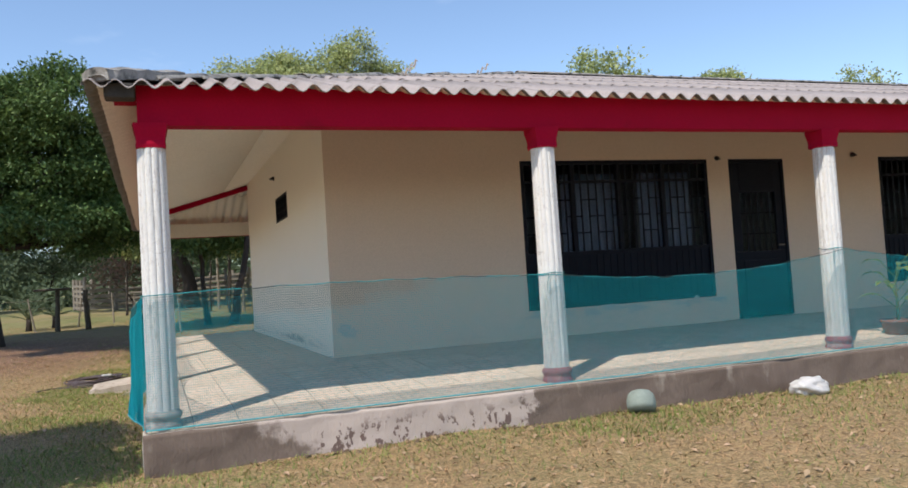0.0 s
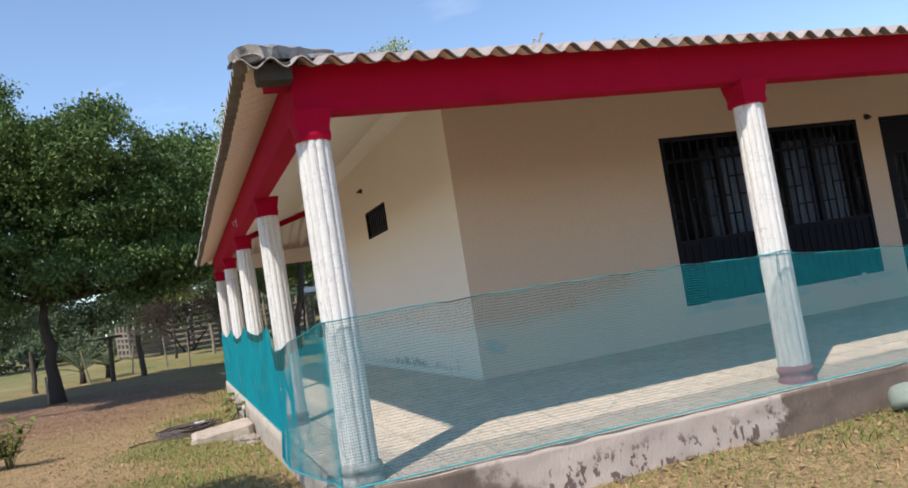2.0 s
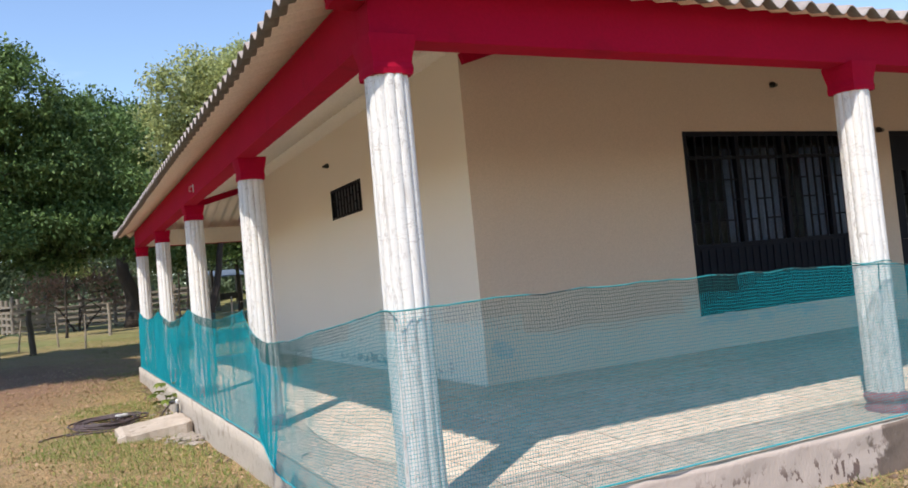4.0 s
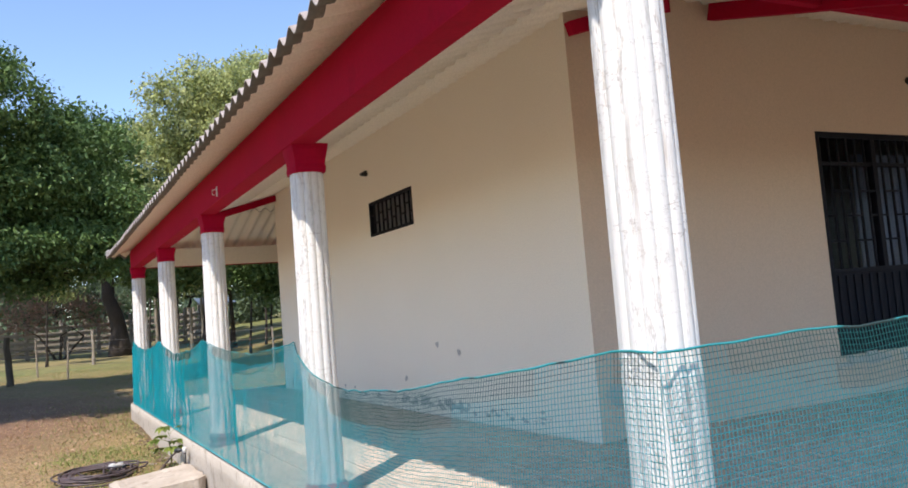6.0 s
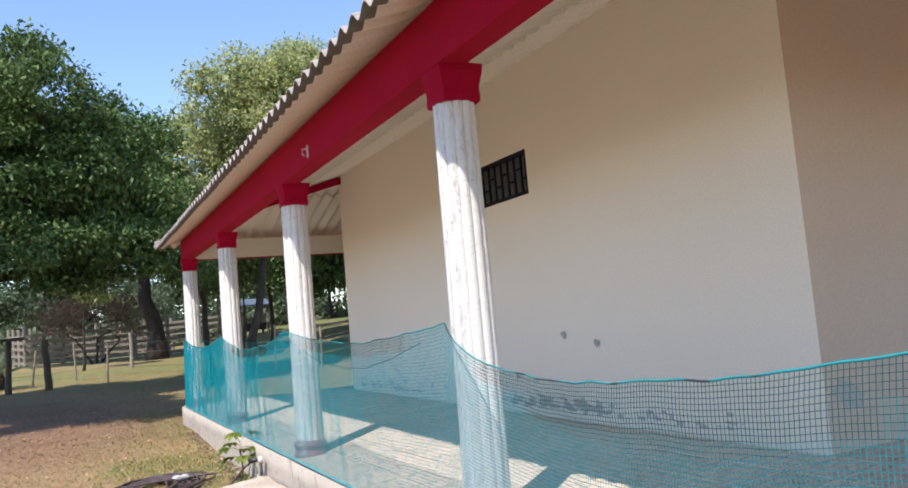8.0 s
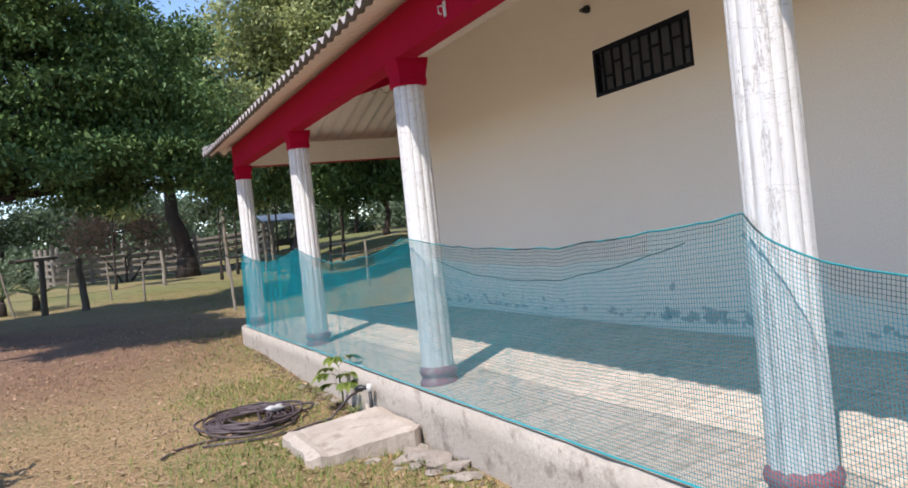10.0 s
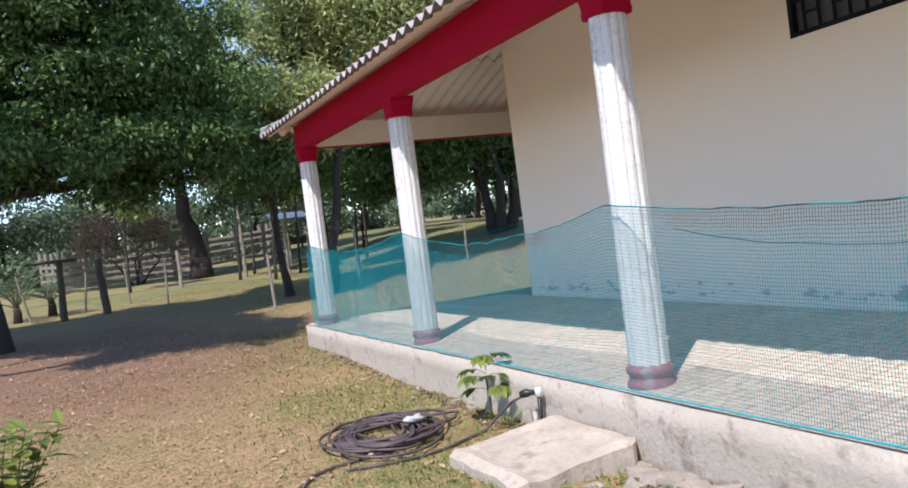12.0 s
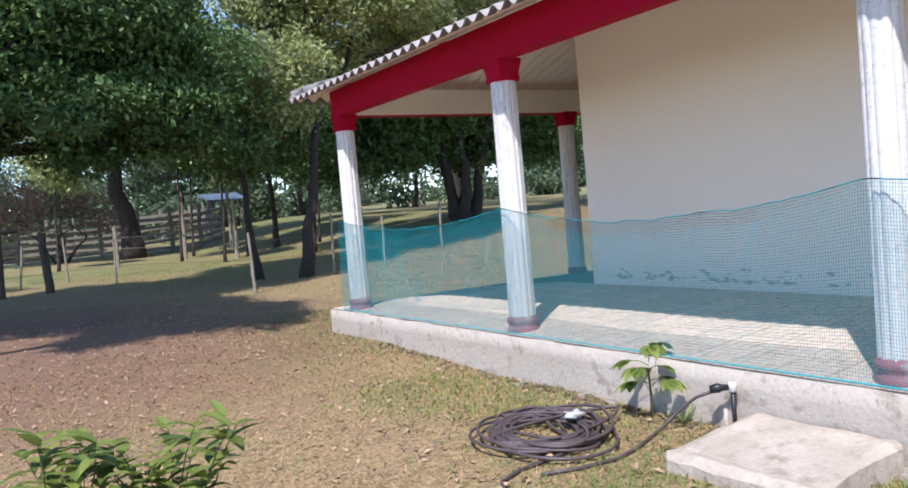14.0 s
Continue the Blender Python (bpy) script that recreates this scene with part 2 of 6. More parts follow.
def front_plinth_material():
    """Brown mossy render with a paler, chipped length of newer render in it."""
    m = material("brown_chipped_plinth_render", (0.125, 0.088, 0.070), (0.205, 0.155, 0.125), 2.2, 0.95, 0.7, 35, (0.34, 0.29, 0.24), 3.4, 0.62, 0.78, stretch=(1.5, 1.5, 0.6), space="World")
    nt = m.node_tree
    bsdf = nt.nodes["Principled BSDF"]
    old = bsdf.inputs["Base Color"].links[0].from_socket
    pos = nt.nodes.new("ShaderNodeNewGeometry").outputs["Position"]

    def calc(kind, a, b, c=None):
        n = nt.nodes.new("ShaderNodeMath")
        n.operation = kind
        for value, socket in zip((a, b, c), n.inputs):
            if isinstance(value, (int, float)):
                socket.default_value = value
            elif value is not None:
                nt.links.new(value, socket)
        return n.outputs[0]

    def speckle(scale, stretch, detail):
        mapping = nt.nodes.new("ShaderNodeMapping")
        mapping.inputs["Scale"].default_value = stretch
        nt.links.new(pos, mapping.inputs["Vector"])
        n = nt.nodes.new("ShaderNodeTexNoise")
        n.inputs["Scale"].default_value, n.inputs["Detail"].default_value, n.inputs["Roughness"].default_value = scale, detail, 0.6
        nt.links.new(mapping.outputs[0], n.inputs["Vector"])
        return n.outputs["Fac"]

    def step(value, low, high):
        n = nt.nodes.new("ShaderNodeMapRange")
        n.interpolation_type = "SMOOTHSTEP"
        n.inputs["From Min"].default_value, n.inputs["From Max"].default_value = low, high
        nt.links.new(value, n.inputs["Value"])
        return n.outputs[0]

    def blend(fac, a, b):
        x = nt.nodes.new("ShaderNodeMix")
        x.data_type = "RGBA"
        nt.links.new(fac, x.inputs[0])
        for value, socket in ((a, x.inputs[6]), (b, x.inputs[7])):
            if isinstance(value, tuple):
                socket.default_value = (*value, 1)
            else:
                nt.links.new(value, socket)
        return x.outputs[2]

    apart = nt.nodes.new("ShaderNodeSeparateXYZ")
    nt.links.new(pos, apart.inputs[0])
    ragged = calc("MULTIPLY_ADD", speckle(7, (1, 1, 1), 8), 0.9, apart.outputs["X"])
    slant = calc("MULTIPLY_ADD", apart.outputs["Z"], 1.6, ragged)
    new_render = calc("MULTIPLY", step(slant, 1.55, 1.85), step(ragged, 3.52, 3.42))
    pale = blend(speckle(3, (1, 1, 1.5), 6), (0.54, 0.45, 0.395), (0.39, 0.315, 0.275))
    chips = calc("MULTIPLY", step(speckle(17, (1.0, 1, 0.65), 3), 0.56, 0.60), step(apart.outputs["Z"], 0.27, 0.12))
    pale = blend(chips, pale, (0.15, 0.10, 0.085))
    nt.links.new(blend(new_render, old, pale), bsdf.inputs["Base Color"])
    return m


PLINTH_FRONT = front_plinth_material()


def glass_material():
    m = bpy.data.materials.new("dark_window_glass")
    m.use_nodes = True
    b = m.node_tree.nodes["Principled BSDF"]
    b.inputs["Base Color"].default_value = (0.52, 0.58, 0.68, 1)
    b.inputs["Roughness"].default_value = 0.03
    b.inputs["Transmission Weight"].default_value = 1.0
    b.inputs["IOR"].default_value = 1.1
    return m


GLASS = glass_material()
# Opaque two-tone grey for the pane of the high grille.
FROSTED = material("opaque_grey_glass", (0.10, 0.115, 0.14), (0.05, 0.055, 0.07), 7, 0.35, 0, 30, space="World")


def ground_material():
    """Dry trodden grass with straw and green patches, and bare earth also darkened for tree shade."""
    m = bpy.data.materials.new("dry_yard_ground")
    m.use_nodes = True
    nt = m.node_tree
    bsdf = nt.nodes["Principled BSDF"]
    bsdf.inputs["Roughness"].default_value = 0.95
    pos = nt.nodes.new("ShaderNodeNewGeometry").outputs["Position"]

    def noisy(size, low, high, detail=6.0):
        n = nt.nodes.new("ShaderNodeTexNoise")
        n.inputs["Scale"].default_value, n.inputs["Detail"].default_value, n.inputs["Roughness"].default_value = size, detail, 0.65
        nt.links.new(pos, n.inputs["Vector"])
        r = nt.nodes.new("ShaderNodeMapRange")
        r.inputs["From Min"].default_value, r.inputs["From Max"].default_value = low, high
        nt.links.new(n.outputs["Fac"], r.inputs["Value"])
        return r.outputs[0]

    def over(fac, a, b):
        x = nt.nodes.new("ShaderNodeMix")
        x.data_type = "RGBA"
        nt.links.new(fac, x.inputs[0])
        for value, socket in ((a, x.inputs[6]), (b, x.inputs[7])):
            if isinstance(value, tuple):
                socket.default_value = (*value, 1)
            else:
                nt.links.new(value, socket)
        return x.outputs[2]

    c = over(noisy(1.1, 0.35, 0.65), (0.30, 0.190, 0.095), (0.20, 0.127, 0.062))
    c = over(noisy(0.5, 0.48, 0.62), c, (0.175, 0.175, 0.06))
    c = over(noisy(0.8, 0.54, 0.70), c, (0.25, 0.16, 0.115))
    c = over(noisy(4, 0.50, 0.64, 6), c, (0.155, 0.105, 0.05))
    c = over(noisy(11, 0.50, 0.62, 6), c, (0.36, 0.24, 0.115))
    c = over(noisy(17, 0.52, 0.64, 6), c, (0.13, 0.095, 0.042))
    c = over(noisy(34, 0.45, 0.62, 4), c, (0.44, 0.305, 0.15))
    c = over(noisy(55, 0.52, 0.68, 4), c, (0.11, 0.078, 0.038))
    gap = nt.nodes.new("ShaderNodeVectorMath")
    gap.operation = "DISTANCE"
    nt.links.new(pos, gap.inputs[0])
    gap.inputs[1].default_value = (-4.3, 22.0, 0.0)
    ragged = nt.nodes.new("ShaderNodeMath")
    ragged.operation = "MULTIPLY_ADD"
    nt.links.new(noisy(0.9, 0.2, 0.8), ragged.inputs[0])
    ragged.inputs[1].default_value = 2.4
    nt.links.new(gap.outputs["Value"], ragged.inputs[2])
    bare = nt.nodes.new("ShaderNodeMapRange")
    bare.inputs["From Min"].default_value, bare.inputs["From Max"].default_value = 7.4, 4.6
    nt.links.new(ragged.outputs[0], bare.inputs["Value"])
    # Bare earth; its brown is deepened to put the tree shade into it too.
    c = over(bare.outputs[0], c, over(noisy(6, 0.3, 0.7), (0.235, 0.130, 0.075), (0.165, 0.092, 0.055)))
    far = nt.nodes.new("ShaderNodeSeparateXYZ")
    nt.links.new(pos, far.inputs[0])
    reach = nt.nodes.new("ShaderNodeMapRange")
    reach.inputs["From Min"].default_value, reach.inputs["From Max"].default_value = 28.0, 35.0
    nt.links.new(far.outputs["Y"], reach.inputs["Value"])
    c = over(reach.outputs[0], c, over(noisy(0.15, 0.4, 0.65), over(noisy(2.5, 0.4, 0.65), (0.19, 0.185, 0.055), (0.10, 0.115, 0.035)), (0.27, 0.205, 0.09)))
    nt.links.new(c, bsdf.inputs["Base Color"])
    b = nt.nodes.new("ShaderNodeBump")
    b.inputs["Strength"].default_value, b.inputs["Distance"].default_value = 0.6, 0.02
    nt.links.new(noisy(28, 0.2, 0.8, 6), b.inputs["Height"])
    nt.links.new(b.outputs[0], bsdf.inputs["Normal"])
    return m


GROUND = ground_material()


def add_cracks(m, colour, stretch, scale, width, amount):
    """Thin wandering cracks and runs, where a stretched noise crosses its middle value."""
    nt = m.node_tree
    bsdf = nt.nodes["Principled BSDF"]
    old = bsdf.inputs["Base Color"].links[0].from_socket
    mapping = nt.nodes.new("ShaderNodeMapping")
    mapping.inputs["Scale"].default_value = stretch
    nt.links.new(nt.nodes.new("ShaderNodeNewGeometry").outputs["Position"], mapping.inputs["Vector"])
    noises = []
    for size, detail in ((scale, 6.0), (scale * 0.4, 3.0)):
        n = nt.nodes.new("ShaderNodeTexNoise")
        n.inputs["Scale"].default_value, n.inputs["Detail"].default_value, n.inputs["Roughness"].default_value = size, detail, 0.65
        nt.links.new(mapping.outputs[0], n.inputs["Vector"])
        noises.append(n.outputs["Fac"])
    gap = nt.nodes.new("ShaderNodeMath")
    gap.operation = "SUBTRACT"
    gap.inputs[1].default_value = 0.5
    nt.links.new(noises[0], gap.inputs[0])
    near = nt.nodes.new("ShaderNodeMath")
    near.operation = "ABSOLUTE"
    nt.links.new(gap.outputs[0], near.inputs[0])
    line = nt.nodes.new("ShaderNodeMapRange")
    line.inputs["From Min"].default_value, line.inputs["From Max"].default_value = 0.0, width
    line.inputs["To Min"].default_value, line.inputs["To Max"].default_value = amount, 0.0
    nt.links.new(near.outputs[0], line.inputs["Value"])
    where = nt.nodes.new("ShaderNodeMapRange")
    where.inputs["From Min"].default_value, where.inputs["From Max"].default_value = 0.42, 0.56
    nt.links.new(noises[1], where.inputs["Value"])
    fac = nt.nodes.new("ShaderNodeMath")
    fac.operation = "MULTIPLY"
    nt.links.new(line.outputs[0], fac.inputs[0])
    nt.links.new(where.outputs[0], fac.inputs[1])
    x = nt.nodes.new("ShaderNodeMix")
    x.data_type = "RGBA"
    nt.links.new(fac.outputs[0], x.inputs[0])
    nt.links.new(old, x.inputs[6])
    x.inputs[7].default_value = (*colour, 1)
    nt.links.new(x.outputs[2], bsdf.inputs["Base Color"])


add_cracks(WHITE, (0.20, 0.15, 0.13), (1, 1, 0.14), 14, 0.018, 0.6)
add_cracks(WHITE, (0.26, 0.20, 0.18), (0.35, 0.35, 1), 9, 0.008, 0.6)
def add_print(m, colour):
    """The tiles' print: courses of small bricks with darker, broken joints."""
    nt = m.node_tree
    bsdf = nt.nodes["Principled BSDF"]
    old = bsdf.inputs["Base Color"].links[0].from_socket
    pos = nt.nodes.new("ShaderNodeNewGeometry").outputs["Position"]
    bricks = nt.nodes.new("ShaderNodeTexBrick")
    for key, value in (("Scale", 1.0), ("Mortar Size", 0.006), ("Mortar Smooth", 0.4), ("Brick Width", 0.167), ("Row Height", 0.0837)):
        bricks.inputs[key].default_value = value
    nt.links.new(pos, bricks.inputs["Vector"])
    patchy = nt.nodes.new("ShaderNodeTexNoise")
    patchy.inputs["Scale"].default_value, patchy.inputs["Detail"].default_value = 9.0, 5.0
    nt.links.new(pos, patchy.inputs["Vector"])
    fac = nt.nodes.new("ShaderNodeMath")
    fac.operation = "MULTIPLY"
    nt.links.new(bricks.outputs["Fac"], fac.inputs[0])
    nt.links.new(patchy.outputs["Fac"], fac.inputs[1])
    x = nt.nodes.new("ShaderNodeMix")
    x.data_type = "RGBA"
    nt.links.new(fac.outputs[0], x.inputs[0])
    nt.links.new(old, x.inputs[6])
    x.inputs[7].default_value = (*colour, 1)
    nt.links.new(x.outputs[2], bsdf.inputs["Base Color"])


for tile_paint in (TILE, TILE_JOINED):
    add_print(tile_paint, (0.30, 0.20, 0.15))
add_cracks(PLINTH, (0.16, 0.12, 0.10), (1, 1, 1), 3, 0.006, 0.7)


for flat_paint, gloss in ((IRON, 0.12), (RED, 0.15), (CREAM, 0.25), (CREAM_SHADED, 0.25), (SOFFIT, 0.2), (WHITE, 0.3), (LEAF, 0.25), (TILE, 0.2), (TILE_JOINED, 0.2), (NET, 0.08), (NET_DARK, 0.08)):
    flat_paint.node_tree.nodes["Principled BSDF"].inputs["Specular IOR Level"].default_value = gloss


# ---- mesh helpers ----
def part(name, bm, mat, parent=None, label="", smooth=False):
    """Links a bmesh as one mesh object, under parent where one is given."""
    me = bpy.data.meshes.new(name)
    if smooth:
        for f in bm.faces:
            f.smooth = True
    bm.to_mesh(me)
    bm.free()
    for m in (mat if isinstance(mat, (list, tuple)) else (mat,)):
        me.materials.append(m)
    ob = new(name, me)
    if parent is not None:
        ob.parent = parent
    if label:
        ob["label"] = label
    return ob


def base_of(name, x=0, y=0, z=0, turn=0):
    ob = new(name)
    ob.matrix_basis = pose(x, y, z, 0, 0, turn)
    ob.empty_display_size = 0.1
    return ob


def add_box(bm, x0, x1, y0, y1, z0, z1, bevel=0.0):
    r = bmesh.ops.create_cube(bm, size=1.0, matrix=Matrix.Translation(((x0 + x1) / 2, (y0 + y1) / 2, (z0 + z1) / 2)) @ Matrix.Diagonal((x1 - x0, y1 - y0, z1 - z0, 1)))
    if bevel:
        edges = list({e for v in r["verts"] for e in v.link_edges})
        bmesh.ops.bevel(bm, geom=edges, offset=bevel, segments=2, affect="EDGES", profile=0.6)
    return bm


def box(x0, x1, y0, y1, z0, z1, bevel=0.0):
    return add_box(bmesh.new(), x0, x1, y0, y1, z0, z1, bevel)


def add_tube(bm, points, radius, sides=6, close=False):
    """A tube along points; radius is a number or a list of one a point."""
    pts = [Vector(p) for p in points]
    rings = []
    for i, p in enumerate(pts):
        a, b = pts[max(i - 1, 0)], pts[min(i + 1, len(pts) - 1)]
        way = (b - a).normalized() if (b - a).length > 1e-6 else Vector((0, 0, 1))
        side = way.cross(Vector((0, 0, 1)) if abs(way.z) < 0.9 else Vector((1, 0, 0))).normalized()
        up = side.cross(way)
        r = radius[i] if isinstance(radius, (list, tuple)) else radius
        rings.append([bm.verts.new(p + r * (math.cos(2 * math.pi * k / sides) * side + math.sin(2 * math.pi * k / sides) * up)) for k in range(sides)])
    for a, b in zip(rings, rings[1:]):
        for k in range(sides):
            bm.faces.new((a[k], a[(k + 1) % sides], b[(k + 1) % sides], b[k]))
    if sides > 2:
        bm.faces.new(rings[0][::-1])
        bm.faces.new(rings[-1])
    return bm


def tube(points, radius, sides=6):
    return add_tube(bmesh.new(), points, radius, sides)


def add_lathe(bm, profile, sides=24, x=0.0, y=0.0):
    """A turned body; profile holds (radius, z) from the bottom up."""
    rings = [[bm.verts.new((x + r * math.cos(2 * math.pi * k / sides), y + r * math.sin(2 * math.pi * k / sides), z)) for k in range(sides)] for r, z in profile]
    for a, b in zip(rings, rings[1:]):
        for k in range(sides):
            bm.faces.new((a[k], a[(k + 1) % sides], b[(k + 1) % sides], b[k]))
    bm.faces.new(rings[0][::-1])
    bm.faces.new(rings[-1])
    return bm


def mesh_from_arrays(name, verts, quads, mat, parent=None, smooth=False):
    """A mesh object from numpy arrays of vertices and of four-cornered (or three-cornered) faces."""
    me = bpy.data.meshes.new(name)
    n, k = quads.shape
    me.vertices.add(len(verts))
    me.vertices.foreach_set("co", np.ascontiguousarray(verts, dtype=np.float32).ravel())
    me.loops.add(n * k)
    me.loops.foreach_set("vertex_index", np.ascontiguousarray(quads, dtype=np.int32).ravel())
    me.polygons.add(n)
    me.polygons.foreach_set("loop_start", np.arange(0, n * k, k, dtype=np.int32))
    me.polygons.foreach_set("use_smooth", np.full(n, smooth, dtype=bool))
    me.update(calc_edges=True)
    me.materials.append(mat)
    ob = new(name, me)
    if parent is not None:
        ob.parent = parent
    return ob


def smoothstep(a, b, v):
    """0 at a, 1 at b, smooth between."""
    v = np.clip((v - a) / (b - a), 0, 1)
    return v * v * (3 - 2 * v)


# ---- ground ----
def ground_height(x, y):
    """Level yard that rises gently behind the house and to its far side."""
    x, y = np.asarray(x, dtype=float), np.asarray(y, dtype=float)
    h = 0.30 * smoothstep(17, 32, y) + 0.028 * np.clip(y - 32, 0, 200) + 0.9 * smoothstep(3, 12, x) * smoothstep(22, 31, y)
    h = h - 0.02 * np.clip(y - 90, 0, 400)
    h = h - 0.065 * smoothstep(9.5, 12.0, y) * smoothstep(19.5, 15.5, y) * smoothstep(-6.5, -2.0, x)
    bumps = 0.018 * np.sin(1.7 * x + 0.6 * y) * np.sin(1.3 * y - 0.5 * x) + 0.012 * np.sin(4.1 * x + 1.0) * np.sin(3.7 * y + 0.4)
    return h + bumps


def axis(breaks):
    out = []
    for (a, b, n) in breaks:
        out.extend(np.linspace(a, b, n, endpoint=False))
    return np.array(out)


gx = axis([(-900, -60, 12), (-60, -12, 24), (-12, 14, 130), (14, 60, 24), (60, 900, 13)])
gy = axis([(-900, -30, 12), (-30, -2, 14), (-2, 34, 180), (34, 120, 40), (120, 1500, 14)])
GX, GY = np.meshgrid(gx, gy, indexing="ij")
gv = np.stack([GX, GY, ground_height(GX, GY)], -1).reshape(-1, 3)
ii, jj = np.meshgrid(np.arange(len(gx) - 1), np.arange(len(gy) - 1), indexing="ij")
q0 = (ii * len(gy) + jj).ravel()
ground = mesh_from_arrays("ground", gv, np.stack([q0, q0 + len(gy), q0 + len(gy) + 1, q0 + 1], 1), GROUND, smooth=True)
tagged(ground, "dry trodden yard of straw, earth and grass", "ground", kind="structure")

# ---- the house: fitted plan ----
EDGE_X, EDGE_Y = -0.062, 6.315        # outer faces of the porch plinth
BACK_Y, RIGHT_X = 20.10, 20.0       # its far side, and the house's other end
WALL_X, WALL_Y, WALL_END = 2.0, 9.35, 17.50
FLOOR_LOW, FALL = 0.312, 0.072      # the porch floor falls outwards
BEAM_LOW, BEAM_TOP = 2.615, 2.925
EAVE_X, EAVE_Y, EAVE_BACK, EAVE_Z, PITCH = -0.34, 6.20, 20.12, 2.885, 0.294
RIDGE_Y = (EAVE_Y + EAVE_BACK) / 2
RISE = RIDGE_Y - EAVE_Y


def floor_height(x, y):
    return FLOOR_LOW + FALL * max(0.0, min(x - EDGE_X, y - EDGE_Y, BACK_Y - y, 2.1))


def roof_height(x, y):
    return EAVE_Z + PITCH * min(x - EAVE_X, y - EAVE_Y, EAVE_BACK - y)


def wall_piece(bm, x0, x1, y0, y1, z0, z1):
    return add_box(bm, x0, x1, y0, y1, z0, z1)


W1 = (4.56, 7.49, 0.82, 2.765)
D1 = (7.86, 8.85, 0.475, 2.765)
W2 = (10.72, 13.40, 0.82, 2.78)
VENT = (12.20, 13.42, 2.385, 2.785)
T = 0.16


def front_wall():
    bm = bmesh.new()
    low, high, y0, y1 = 0.2, 3.60, WALL_Y, WALL_Y + T
    edges = [WALL_X, W1[0], W1[1], D1[0], D1[1], W2[0], W2[1], RIGHT_X - 2]
    for a, b, gap in zip(edges, edges[1:], (None, W1, None, D1, None, W2, None)):
        if gap is None:
            add_box(bm, a, b, y0, y1, low, high)
        else:
            add_box(bm, a, b, y0, y1, gap[3], high)
            if gap[2] > 0.5:
                add_box(bm, a, b, y0, y1, low, gap[2])
    # the gable strip under the rising side slope, and the level one beyond it
    v = [bm.verts.new((x, y, z)) for y in (y0, y1) for x, z in ((2.0, high), (2.82, high), (2.82, 3.80), (2.24, high))]
    add_box(bm, 2.82, RIGHT_X - 2, y0, y1, high, 3.80)
    bm.faces.new((v[0], v[1], v[2], v[3]))
    bm.faces.new((v[7], v[6], v[5], v[4]))
    bm.faces.new((v[3], v[2], v[6], v[7]))
    bm.normal_update()
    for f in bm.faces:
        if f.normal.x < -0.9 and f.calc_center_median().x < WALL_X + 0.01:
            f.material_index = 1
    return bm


front_wall_ob = tagged(part("wall_front", front_wall(), (CREAM_SHADED, CREAM)), "plastered front wall, its paint toned darker for porch shade", "wall", kind="structure")


def side_wall():
    bm = bmesh.new()
    x0, x1, low, high = WALL_X, WALL_X + T, 0.2, 3.56
    add_box(bm, x0, x1, WALL_Y + T, VENT[0], low, high)
    add_box(bm, x0, x1, VENT[0], VENT[1], low, VENT[2])
    add_box(bm, x0, x1, VENT[0], VENT[1], VENT[3], high)
    add_box(bm, x0, x1, VENT[1], WALL_END, low, high)
    return bm


side_wall_ob = tagged(part("wall_side", side_wall(), CREAM), "cream-painted plastered side wall with peeling foot", "wall", kind="structure")
tagged(part("wall_back", box(WALL_X + T, RIGHT_X - 2, WALL_END - T, WALL_END, 0.2, 3.6), CREAM), "cream-painted plastered back wall", "wall", kind="structure")
tagged(part("wall_end", box(RIGHT_X - 2 - T, RIGHT_X - 2, WALL_Y + T, WALL_END - T, 0.2, 3.6), CREAM), "cream-painted plastered end wall", "wall", kind="structure")
tagged(part("wall_inner", box(WALL_X + T, RIGHT_X - 2 - T, 13.2, 13.3, 0.45, 3.3), ROOM), "plain wall inside the dim rooms", "wall", kind="structure")
tagged(part("ceiling", box(WALL_X + T, RIGHT_X - 2 - T, WALL_Y + T, WALL_END - T, 3.30, 3.36), ROOM), "plain ceiling inside the house", "ceiling", kind="structure")


